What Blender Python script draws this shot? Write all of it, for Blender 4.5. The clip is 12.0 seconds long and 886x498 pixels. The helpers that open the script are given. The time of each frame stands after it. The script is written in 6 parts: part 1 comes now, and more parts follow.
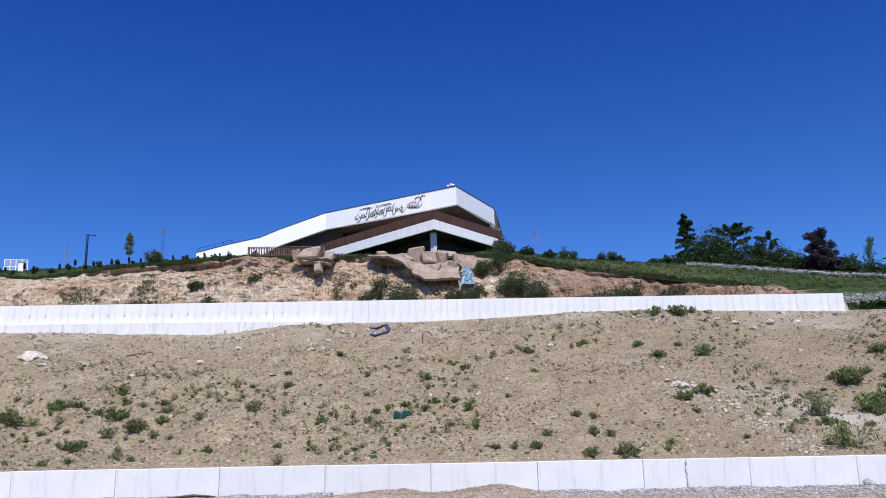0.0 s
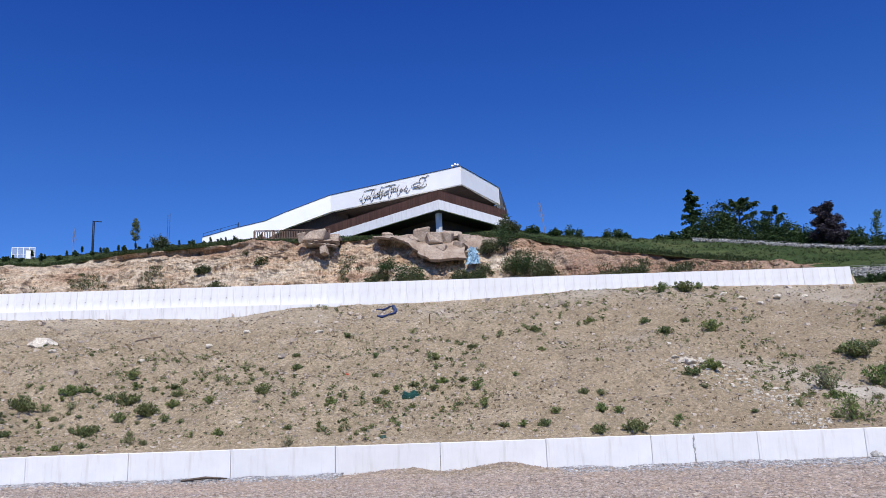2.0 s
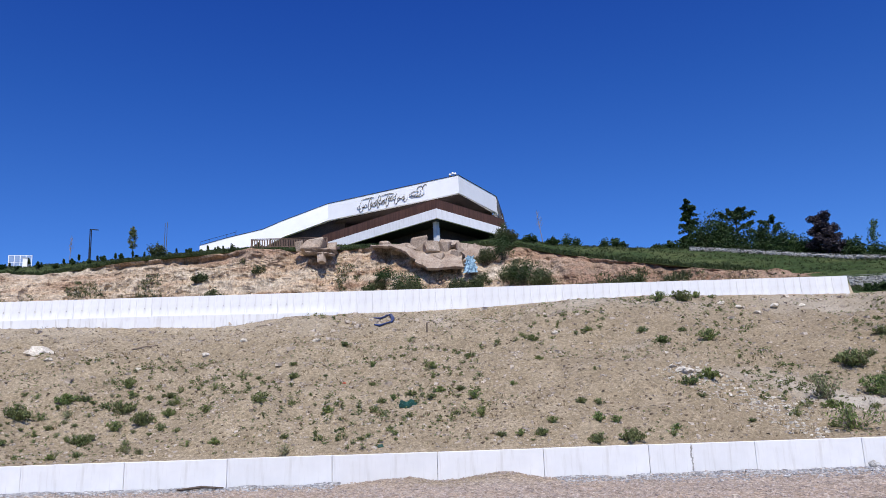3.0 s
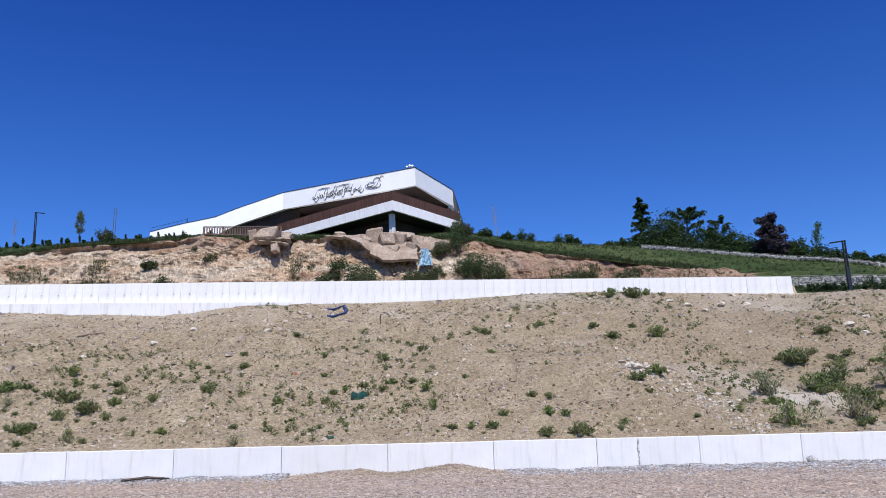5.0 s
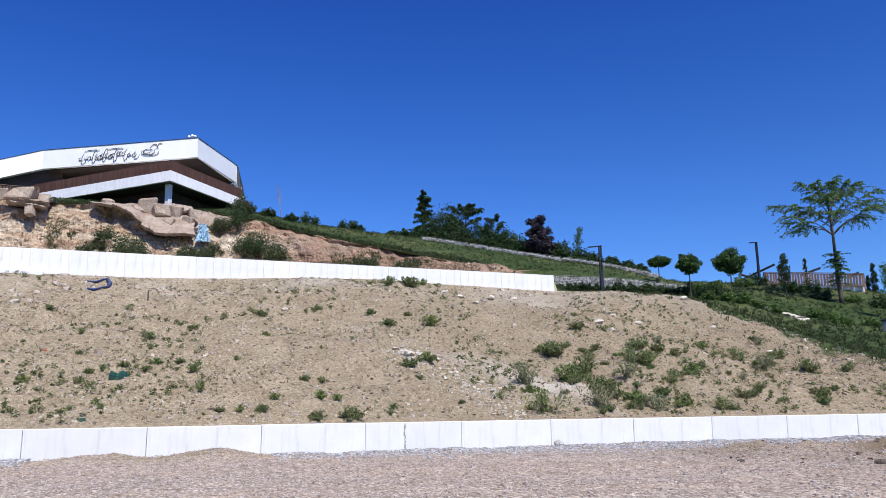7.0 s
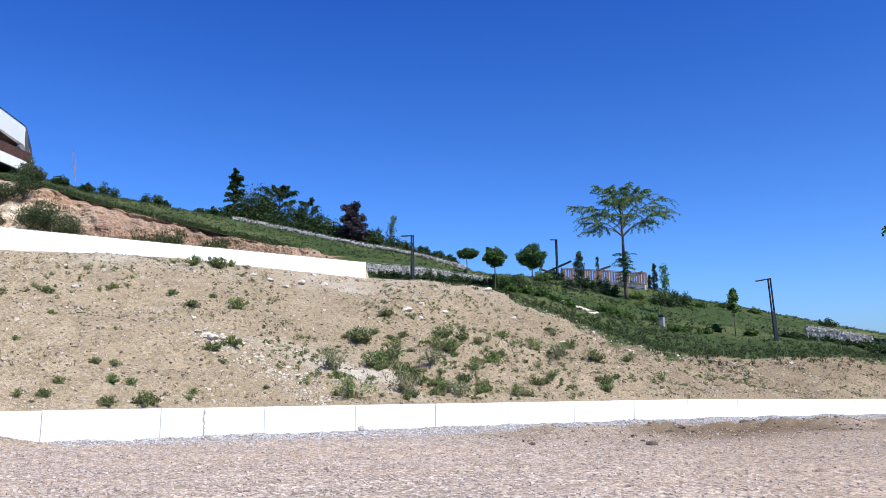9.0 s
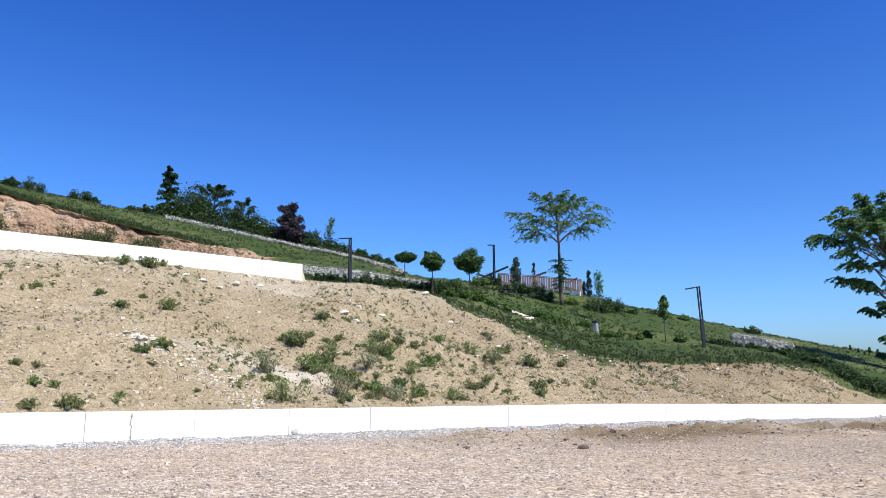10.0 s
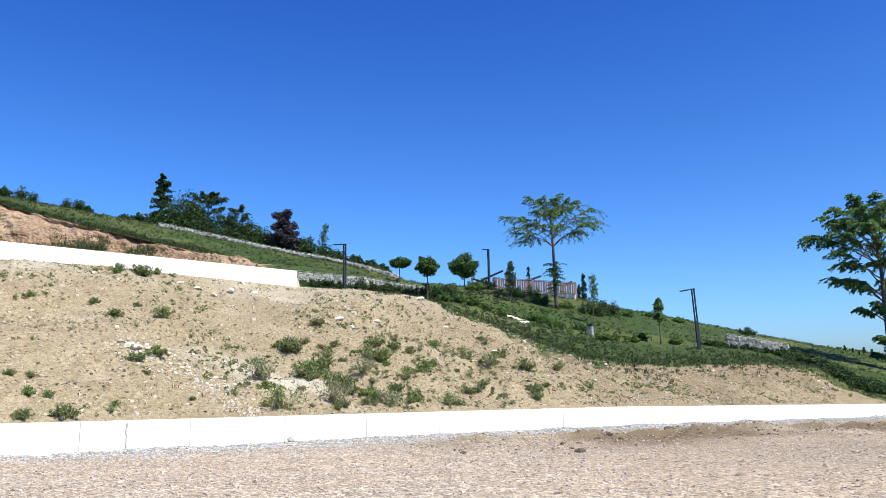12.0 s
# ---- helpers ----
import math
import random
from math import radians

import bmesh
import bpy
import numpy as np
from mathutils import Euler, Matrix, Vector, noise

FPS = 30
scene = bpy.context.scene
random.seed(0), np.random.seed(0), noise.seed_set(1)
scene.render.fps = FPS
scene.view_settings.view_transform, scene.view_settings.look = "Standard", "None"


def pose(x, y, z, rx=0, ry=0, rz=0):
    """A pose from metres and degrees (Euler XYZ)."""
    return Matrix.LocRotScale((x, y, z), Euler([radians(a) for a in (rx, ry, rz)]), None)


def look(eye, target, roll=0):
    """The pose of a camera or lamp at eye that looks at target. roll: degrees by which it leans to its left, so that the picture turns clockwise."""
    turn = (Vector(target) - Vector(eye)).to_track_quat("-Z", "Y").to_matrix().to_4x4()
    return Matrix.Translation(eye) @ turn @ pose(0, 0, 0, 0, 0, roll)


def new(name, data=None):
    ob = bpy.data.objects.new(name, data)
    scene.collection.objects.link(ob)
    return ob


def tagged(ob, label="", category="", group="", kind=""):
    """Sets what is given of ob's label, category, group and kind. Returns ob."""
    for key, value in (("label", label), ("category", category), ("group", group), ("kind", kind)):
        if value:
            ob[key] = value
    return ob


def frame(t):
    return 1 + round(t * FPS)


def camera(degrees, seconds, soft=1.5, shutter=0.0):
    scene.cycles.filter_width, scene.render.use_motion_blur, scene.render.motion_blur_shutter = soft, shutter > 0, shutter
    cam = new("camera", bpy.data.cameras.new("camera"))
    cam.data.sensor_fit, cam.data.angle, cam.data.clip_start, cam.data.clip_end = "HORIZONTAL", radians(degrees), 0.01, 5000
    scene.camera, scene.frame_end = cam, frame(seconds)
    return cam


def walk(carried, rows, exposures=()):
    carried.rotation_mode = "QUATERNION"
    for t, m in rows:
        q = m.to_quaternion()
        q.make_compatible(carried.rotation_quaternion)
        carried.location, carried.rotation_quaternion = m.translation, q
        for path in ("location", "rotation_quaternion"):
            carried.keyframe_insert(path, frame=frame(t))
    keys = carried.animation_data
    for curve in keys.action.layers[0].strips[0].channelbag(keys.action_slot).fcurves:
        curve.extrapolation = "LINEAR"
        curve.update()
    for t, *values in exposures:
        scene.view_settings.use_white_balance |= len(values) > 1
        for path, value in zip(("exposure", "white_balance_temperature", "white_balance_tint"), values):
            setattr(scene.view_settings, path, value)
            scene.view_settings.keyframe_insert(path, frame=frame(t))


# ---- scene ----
EYE = 1.6
cam = camera(59.1, 12.0, soft=0.85)
# seconds, then the camera's turn about x, y and z in degrees: it pans on the spot from the cafe to the park on the hill
TURNS = [
    (0.0, 103.51, 1.94, 0.47), (0.5, 103.94, 2.54, 1.02), (1.0, 103.69, 2.79, 1.14), (1.5, 103.40, 2.65, 0.87),
    (2.0, 102.09, 2.83, 1.09), (2.5, 102.93, 2.66, 1.39), (3.0, 102.72, 2.78, 0.89), (3.2, 102.65, 2.51, 0.30),
    (4.8, 102.13, 2.22, -1.01), (5.0, 102.03, 2.19, -2.60), (5.5, 101.56, 2.04, -6.28), (6.0, 101.11, 1.86, -10.89),
    (6.5, 100.65, 1.35, -15.25), (7.0, 100.44, 1.25, -18.91), (7.2, 100.21, 1.50, -19.89), (8.8, 99.34, 1.21, -30.54),
    (9.0, 99.19, 0.74, -32.82), (9.5, 99.18, 0.63, -36.18), (10.0, 99.42, 0.44, -37.46), (10.5, 99.64, 0.21, -37.79),
    (11.0, 99.51, 0.31, -38.09), (11.5, 99.48, 0.37, -38.58), (12.0, 99.78, 1.14, -37.75),
]
walk(cam, [(t, pose(0, 0, EYE, rx, ry, rz)) for t, rx, ry, rz in TURNS],
     [(0.0, 0.12, 6650, 9), (3.2, 0.12, 6650, 9), (5.5, 0.17, 6650, 9), (7.2, 0.34, 6700, 8), (9.0, 0.63, 6800, 6), (10.0, 0.73, 7200, 2), (11.0, 0.77, 7300, 0), (12.0, 0.84, 7350, -1)])

# ---- light: clear summer sky, high sun behind the camera ----
SUN_AZ, SUN_EL = 172.0, 55.0      # degrees clockwise from the view's first heading, and above the horizon
world = bpy.data.worlds.new("sky")
scene.world = world
world.use_nodes = True
wn = world.node_tree.nodes
wl = world.node_tree.links
sky = wn.new("ShaderNodeTexSky")
sky.sky_type = "NISHITA"
sky.sun_disc = False
sky.sun_elevation = radians(SUN_EL)
sky.sun_rotation = radians(SUN_AZ)
sky.altitude = 900.0
sky.air_density = 1.0
sky.dust_density = 2.2
sky.ozone_density = 4.0
tint = wn.new("ShaderNodeMix")          # the deep, clean blue of a very clear day
tint.data_type, tint.blend_type = "RGBA", "MULTIPLY"
tint.inputs[0].default_value = 1.0
tint.inputs[7].default_value = (0.285, 0.50, 0.795, 1)
deep = wn.new("ShaderNodeGamma")
deep.inputs["Gamma"].default_value = 1.42
wl.new(sky.outputs["Color"], tint.inputs[6])
wl.new(tint.outputs[2], deep.inputs["Color"])
# haze: the air pales towards the horizon and deepens overhead
place_in_sky = wn.new("ShaderNodeTexCoord")
height_in_sky = wn.new("ShaderNodeSeparateXYZ")
wl.new(place_in_sky.outputs["Generated"], height_in_sky.inputs[0])
haze = wn.new("ShaderNodeValToRGB")
HAZE = [(0.0, (0.55, 0.30, 0.235)), (0.1, (0.48, 0.30, 0.236)), (0.2, (0.40, 0.292, 0.24)), (0.3, (0.335, 0.282, 0.246)), (0.4, (0.265, 0.268, 0.262)), (0.52, (0.215, 0.243, 0.28))]
while len(haze.color_ramp.elements) < len(HAZE):
    haze.color_ramp.elements.new(0.5)
for stop, (at, tone) in zip(haze.color_ramp.elements, HAZE):
    stop.position, stop.color = at, (*tone, 1)
wl.new(height_in_sky.outputs[2], haze.inputs["Fac"])
lifted = wn.new("ShaderNodeVectorMath")
lifted.operation = "SCALE"
lifted.inputs["Scale"].default_value = 4.0
wl.new(haze.outputs["Color"], lifted.inputs[0])
hazy = wn.new("ShaderNodeVectorMath")
hazy.operation = "MULTIPLY"
wl.new(deep.outputs["Color"], hazy.inputs[0])
wl.new(lifted.outputs[0], hazy.inputs[1])
wl.new(hazy.outputs[0], wn["Background"].inputs["Color"])
wn["Background"].inputs["Strength"].default_value = 0.1
sun = new("sun", bpy.data.lights.new("sun", "SUN"))
sun.data.energy = 4.9
sun.data.angle = radians(0.53)
sun.data.color = (1.0, 0.955, 0.89)
sx = math.sin(radians(SUN_AZ)) * math.cos(radians(SUN_EL))
sy = math.cos(radians(SUN_AZ)) * math.cos(radians(SUN_EL))
sz = math.sin(radians(SUN_EL))
sun.matrix_world = look((sx * 200, sy * 200, sz * 200), (0, 0, 0))


# ---- materials ----
def material(name, rough=0.8, metal=0.0, spec=0.3):
    m = bpy.data.materials.new(name)
    m.use_nodes = True
    b = m.node_tree.nodes["Principled BSDF"]
    b.inputs["Roughness"].default_value = rough
    b.inputs["Metallic"].default_value = metal
    b.inputs["Specular IOR Level"].default_value = spec
    return m, m.node_tree, b


def coords(nt, kind="Object"):
    return nt.nodes.new("ShaderNodeTexCoord").outputs[kind]


def noise_tex(nt, vec, scale, detail=6.0, rough=0.6, stretch=None):
    n = nt.nodes.new("ShaderNodeTexNoise")
    n.inputs["Scale"].default_value = scale
    n.inputs["Detail"].default_value = detail
    n.inputs["Roughness"].default_value = rough
    if stretch:
        mp = nt.nodes.new("ShaderNodeMapping")
        mp.inputs["Scale"].default_value = stretch
        nt.links.new(vec, mp.inputs["Vector"])
        vec = mp.outputs["Vector"]
    nt.links.new(vec, n.inputs["Vector"])
    return n.outputs["Fac"]


def ramp(nt, fac, stops):
    r = nt.nodes.new("ShaderNodeValToRGB")
    while len(r.color_ramp.elements) < len(stops):
        r.color_ramp.elements.new(0.5)
    for e, (p, c) in zip(r.color_ramp.elements, stops):
        e.position = p
        e.color = (*c, 1) if len(c) == 3 else c
    nt.links.new(fac, r.inputs["Fac"])
    return r.outputs["Color"]


def mix(nt, fac, a, b, mode="MIX"):
    n = nt.nodes.new("ShaderNodeMix")
    n.data_type = "RGBA"
    n.blend_type = mode
    for sock, v in ((n.inputs[0], fac), (n.inputs[6], a), (n.inputs[7], b)):
        if hasattr(v, "links"):
            nt.links.new(v, sock)
        else:
            sock.default_value = v if isinstance(v, float) else (*v, 1)
    return n.outputs[2]


def calc(nt, op, a, b=0.0):
    n = nt.nodes.new("ShaderNodeMath")
    n.operation = op
    n.use_clamp = op in ("MULTIPLY", "ADD", "SUBTRACT")
    for sock, v in zip(n.inputs, (a, b)):
        if hasattr(v, "links"):
            nt.links.new(v, sock)
        else:
            sock.default_value = v
    return n.outputs[0]


def bump(nt, bsdf, height, strength, distance):
    n = nt.nodes.new("ShaderNodeBump")
    n.inputs["Strength"].default_value = strength
    n.inputs["Distance"].default_value = distance
    nt.links.new(height, n.inputs["Height"])
    nt.links.new(n.outputs["Normal"], bsdf.inputs["Normal"])


def grained(name, dark, light, scale, rough=0.8, metal=0.0, spec=0.3, relief=0.01, fine=None, vary=0.0, stretch=None, grit=0.35):
    """A surface with a broad mottling, a fine grain, a relief and a small shift from object to object."""
    m, nt, b = material(name, rough, metal, spec)
    c = coords(nt)
    broad = noise_tex(nt, c, scale, 5, 0.6, stretch)
    grain = noise_tex(nt, c, fine or scale * 12, 3, 0.6, stretch)
    col = ramp(nt, broad, [(0.3, dark), (0.7, light)])
    col = mix(nt, grit, col, ramp(nt, grain, [(0.36, (0.2, 0.2, 0.2)), (0.64, (0.8, 0.8, 0.8))]), "OVERLAY")
    if vary:
        info = nt.nodes.new("ShaderNodeObjectInfo")
        shade = calc(nt, "MULTIPLY", info.outputs["Random"], vary)
        col = mix(nt, shade, col, tuple(v * 0.35 for v in dark))
    nt.links.new(col, b.inputs["Base Color"])
    if relief:
        bump(nt, b, grain, 0.6, relief)
    return m


def foliage(name, dark, light, through_light=0.35, vary=0.3):
    """Leaves: each leaf has its own shade, and light passes through it."""
    m, nt, b = material(name, 0.55, 0.0, 0.25)
    geo = nt.nodes.new("ShaderNodeNewGeometry")
    info = nt.nodes.new("ShaderNodeObjectInfo")
    col = ramp(nt, geo.outputs["Random Per Island"], [(0.1, dark), (0.75, light), (1.0, tuple(min(1, v * 1.5) for v in light))])
    shade = calc(nt, "MULTIPLY", info.outputs["Random"], vary)
    col = mix(nt, shade, col, (light[0] * 1.25, light[1] * 0.9, light[2] * 1.0))
    nt.links.new(col, b.inputs["Base Color"])
    tr = nt.nodes.new("ShaderNodeBsdfTranslucent")
    nt.links.new(col, tr.inputs["Color"])
    ms = nt.nodes.new("ShaderNodeMixShader")
    ms.inputs[0].default_value = through_light
    nt.links.new(b.outputs[0], ms.inputs[1])
    nt.links.new(tr.outputs[0], ms.inputs[2])
    nt.links.new(ms.outputs[0], nt.nodes["Material Output"].inputs["Surface"])
    return m


def ground_material():
    """Soil, road gravel, cut earth and turf, blended by the ground's own zones."""
    m, nt, b = material("hillside_earth", 0.95, 0.0, 0.1)
    c = coords(nt)
    zone = nt.nodes.new("ShaderNodeAttribute")
    zone.attribute_name = "zone"
    split = nt.nodes.new("ShaderNodeSeparateColor")
    nt.links.new(zone.outputs["Color"], split.inputs["Color"])
    turf, road, cut = (split.outputs[i] for i in range(3))
    chalk = zone.outputs["Alpha"]
    wide = noise_tex(nt, c, 0.16, 5, 0.6)
    mid = noise_tex(nt, c, 1.1, 6, 0.65)
    fine = noise_tex(nt, c, 9.0, 4, 0.7)
    tiny = noise_tex(nt, c, 34.0, 3, 0.7)
    # loose bank soil with pebbles
    soil = ramp(nt, mid, [(0.28, (0.186, 0.146, 0.094)), (0.5, (0.256, 0.206, 0.137)), (0.72, (0.332, 0.274, 0.192))])
    soil = mix(nt, calc(nt, "MULTIPLY", wide, 0.5), soil, (0.245, 0.194, 0.128))
    soil = mix(nt, 0.45, soil, ramp(nt, fine, [(0.36, (0.15, 0.15, 0.15)), (0.64, (0.85, 0.85, 0.85))]), "OVERLAY")
    soil = mix(nt, 0.45, soil, ramp(nt, tiny, [(0.38, (0.2, 0.2, 0.2)), (0.62, (0.8, 0.8, 0.8))]), "OVERLAY")
    vor = nt.nodes.new("ShaderNodeTexVoronoi")
    vor.inputs["Scale"].default_value = 7.0
    nt.links.new(c, vor.inputs["Vector"])
    pebble = ramp(nt, vor.outputs["Distance"], [(0.10, (1, 1, 1)), (0.2, (0, 0, 0))])
    pick = ramp(nt, vor.outputs["Color"], [(0.55, (0, 0, 0)), (0.62, (1, 1, 1))])
    soil = mix(nt, calc(nt, "MULTIPLY", calc(nt, "MULTIPLY", pebble, pick), 0.7), soil, (0.5, 0.45, 0.37))
    soil = mix(nt, calc(nt, "MULTIPLY", chalk, calc(nt, "ADD", mid, 0.15)), soil, (0.58, 0.55, 0.48))
    # gravel road, pinkish grey with sandy stretches
    sandy = ramp(nt, noise_tex(nt, c, 0.22, 4, 0.55, (0.5, 1.6, 1)), [(0.42, (0, 0, 0)), (0.58, (1, 1, 1))])
    stone = ramp(nt, tiny, [(0.36, (0.21, 0.165, 0.125)), (0.5, (0.39, 0.325, 0.26)), (0.64, (0.60, 0.53, 0.45))])
    chips = nt.nodes.new("ShaderNodeTexVoronoi")
    chips.inputs["Scale"].default_value = 15.0
    nt.links.new(c, chips.inputs["Vector"])
    grey = nt.nodes.new("ShaderNodeRGBToBW")
    nt.links.new(chips.outputs["Color"], grey.inputs[0])
    chip = ramp(nt, grey.outputs[0], [(0.2, (0.22, 0.165, 0.13)), (0.5, (0.40, 0.33, 0.27)), (0.8, (0.60, 0.53, 0.46))])
    stone = mix(nt, 0.65, stone, chip)
    gap = ramp(nt, chips.outputs["Distance"], [(0.35, (0, 0, 0)), (0.65, (1, 1, 1))])
    stone = mix(nt, calc(nt, "MULTIPLY", gap, 0.55), stone, (0.17, 0.125, 0.09))
    gravel = mix(nt, calc(nt, "MULTIPLY", sandy, 0.4), stone, (0.38, 0.28, 0.195))
    gravel = mix(nt, 0.7, gravel, ramp(nt, fine, [(0.36, (0.2, 0.2, 0.2)), (0.64, (0.8, 0.8, 0.8))]), "OVERLAY")
    gravel = mix(nt, 0.35, gravel, ramp(nt, mid, [(0.36, (0.3, 0.3, 0.3)), (0.64, (0.7, 0.7, 0.7))]), "OVERLAY")
    # fresh landslip: banded pale and red-brown earth
    strata = noise_tex(nt, c, 0.55, 6, 0.65, (0.25, 0.25, 1.7))
    slip = ramp(nt, strata, [(0.28, (0.20, 0.125, 0.08)), (0.40, (0.30, 0.21, 0.14)), (0.50, (0.37, 0.29, 0.205)), (0.60, (0.37, 0.31, 0.235)), (0.72, (0.46, 0.39, 0.29))])
    slip = mix(nt, calc(nt, "MULTIPLY", chalk, calc(nt, "ADD", mid, 0.3)), slip, (0.175, 0.098, 0.064))
    slip = mix(nt, 0.55, slip, ramp(nt, mid, [(0.3, (0.2, 0.2, 0.2)), (0.7, (0.8, 0.8, 0.8))]), "OVERLAY")
    slip = mix(nt, 0.7, slip, ramp(nt, noise_tex(nt, c, 3.2, 5, 0.7, (1.4, 1.4, 0.6)), [(0.36, (0.2, 0.2, 0.2)), (0.64, (0.8, 0.8, 0.8))]), "OVERLAY")
    # turf
    blade = noise_tex(nt, c, 5.0, 6, 0.75)
    grass = ramp(nt, blade, [(0.36, (0.013, 0.026, 0.008)), (0.52, (0.032, 0.053, 0.016)), (0.68, (0.076, 0.094, 0.034))])
    dry = ramp(nt, noise_tex(nt, c, 0.12, 4, 0.6), [(0.44, (0, 0, 0)), (0.64, (1, 1, 1))])
    grass = mix(nt, calc(nt, "MULTIPLY", dry, 0.4), grass, (0.13, 0.135, 0.055))
    grass = mix(nt, 0.5, grass, ramp(nt, mid, [(0.34, (0.25, 0.25, 0.25)), (0.66, (0.75, 0.75, 0.75))]), "OVERLAY")
    # ragged borders between the zones
    edge = ramp(nt, calc(nt, "ADD", calc(nt, "MULTIPLY", turf, 0.6), calc(nt, "ADD", calc(nt, "MULTIPLY", mid, 0.5), calc(nt, "MULTIPLY", fine, 0.2))), [(0.55, (0, 0, 0)), (0.66, (1, 1, 1))])
    # mask that mixes road and soil towards one dark brown
    ground_dark = nt.nodes.new("ShaderNodeAttribute")
    ground_dark.attribute_name = "ground_dark"
    col = mix(nt, road, soil, gravel)
    col = mix(nt, calc(nt, "MULTIPLY", ground_dark.outputs["Fac"], calc(nt, "ADD", mid, 0.2)), col, (0.135, 0.098, 0.062))
    col = mix(nt, cut, col, slip)
    col = mix(nt, edge, col, grass)
    nt.links.new(col, b.inputs["Base Color"])
    h = calc(nt, "ADD", calc(nt, "MULTIPLY", mid, 0.5), calc(nt, "MULTIPLY", fine, 0.35))
    h = calc(nt, "ADD", h, calc(nt, "MULTIPLY", tiny, 0.15))
    bump(nt, b, h, 1.0, 0.11)
    return m


def concrete_material(name, tone, streak):
    m, nt, b = material(name, 0.85, 0.0, 0.25)
    c = coords(nt, "Generated")
    o = coords(nt)
    info = nt.nodes.new("ShaderNodeObjectInfo")
    cloud = noise_tex(nt, o, 1.4, 5, 0.6)
    run = noise_tex(nt, o, 2.4, 5, 0.65, (2.2, 2.2, 0.22))
    pits = noise_tex(nt, o, 40, 2, 0.6)
    col = ramp(nt, cloud, [(0.3, tuple(v * 0.88 for v in tone)), (0.7, tone)])
    mask = ramp(nt, run, [(0.52, (0, 0, 0)), (0.68, (1, 1, 1))])
    col = mix(nt, calc(nt, "MULTIPLY", mask, streak), col, (tone[0] * 0.58, tone[1] * 0.54, tone[2] * 0.48))
    col = mix(nt, calc(nt, "MULTIPLY", info.outputs["Random"], 0.28), col, tuple(v * 0.72 for v in tone))
    nt.links.new(col, b.inputs["Base Color"])
    bump(nt, b, pits, 0.3, 0.004)
    return m


M_GROUND = ground_material()
M_WALL = concrete_material("pale_concrete", (0.70, 0.695, 0.68), 0.35)
M_WALL2 = concrete_material("streaked_concrete", (0.73, 0.725, 0.715), 0.6)
M_SLAB = grained("broken_slab", (0.24, 0.17, 0.12), (0.43, 0.355, 0.28), 0.9, 0.9, relief=0.05, fine=7.0, vary=0.3, grit=0.35)
M_STONE = grained("field_stone", (0.42, 0.37, 0.29), (0.68, 0.62, 0.52), 2.0, 0.9, relief=0.04, vary=0.15, grit=0.6)
M_PEBBLE = grained("pebbles", (0.30, 0.24, 0.18), (0.52, 0.45, 0.37), 0.9, 0.9, relief=0.0, fine=6.0)
M_ROADSTONE = grained("road_gravel_stones", (0.30, 0.24, 0.20), (0.48, 0.41, 0.35), 4.0, 0.9, relief=0.0, fine=11.0, grit=0.5)
M_CLOD = grained("brown_clods", (0.10, 0.072, 0.046), (0.24, 0.185, 0.13), 1.2, 0.95, relief=0.0, fine=6.0, grit=0.5)
M_CRUSHED = grained("grey_crushed_stone", (0.24, 0.235, 0.23), (0.50, 0.495, 0.48), 5.0, 0.9, relief=0.0, fine=12.0, grit=0.6)
M_CRUMB = grained("earth_crumbs", (0.28, 0.18, 0.11), (0.48, 0.38, 0.27), 0.8, 0.95, relief=0.0, fine=5.0, grit=0.5)
M_GABION = grained("gabion_stone", (0.22, 0.21, 0.19), (0.50, 0.485, 0.45), 3.0, 0.9, relief=0.02)
M_MORTAR = grained("grey_mortar", (0.22, 0.21, 0.19), (0.38, 0.36, 0.33), 6.0, 0.9, relief=0.01)
M_PLASTER = grained("white_plaster", (0.80, 0.80, 0.79), (0.87, 0.87, 0.86), 0.5, 0.7, relief=0.003, grit=0.06)
M_PLASTER_STAIN = concrete_material("stained_plaster", (0.90, 0.895, 0.88), 0.4)
M_WOOD = grained("dark_brown_boards", (0.075, 0.035, 0.026), (0.14, 0.07, 0.05), 1.4, 0.7, relief=0.004, vary=0.5, stretch=(6, 6, 0.6))
M_RAIL = grained("brown_rail_wood", (0.17, 0.105, 0.078), (0.29, 0.19, 0.14), 2.0, 0.75, relief=0.004, vary=0.5, stretch=(5, 5, 0.7))
M_FENCE = grained("dark_fence_wood", (0.12, 0.075, 0.055), (0.23, 0.15, 0.11), 2.0, 0.75, relief=0.004, vary=0.4, stretch=(5, 5, 0.7))
# the soffit and roof-edge tones also stand for shade in the cafe's undercroft
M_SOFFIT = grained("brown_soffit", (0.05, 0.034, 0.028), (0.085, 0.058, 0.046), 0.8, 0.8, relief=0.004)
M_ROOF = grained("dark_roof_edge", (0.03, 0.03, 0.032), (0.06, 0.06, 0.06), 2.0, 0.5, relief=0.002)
M_METAL = grained("anthracite_metal", (0.022, 0.024, 0.028), (0.045, 0.048, 0.055), 3.0, 0.45, 0.6, 0.5, relief=0.001)
M_GREY = grained("grey_plastic", (0.2, 0.2, 0.2), (0.30, 0.30, 0.29), 3.0, 0.5, relief=0.001)
M_POLE = grained("galvanised_steel", (0.09, 0.10, 0.12), (0.15, 0.165, 0.19), 3.0, 0.5, 0.5, relief=0.001)
M_BARK = grained("bark", (0.055, 0.042, 0.032), (0.14, 0.11, 0.085), 2.5, 0.9, relief=0.03, stretch=(3, 3, 0.6))
M_STICK = grained("dry_wood", (0.16, 0.12, 0.09), (0.32, 0.26, 0.20), 3.0, 0.9, relief=0.01)
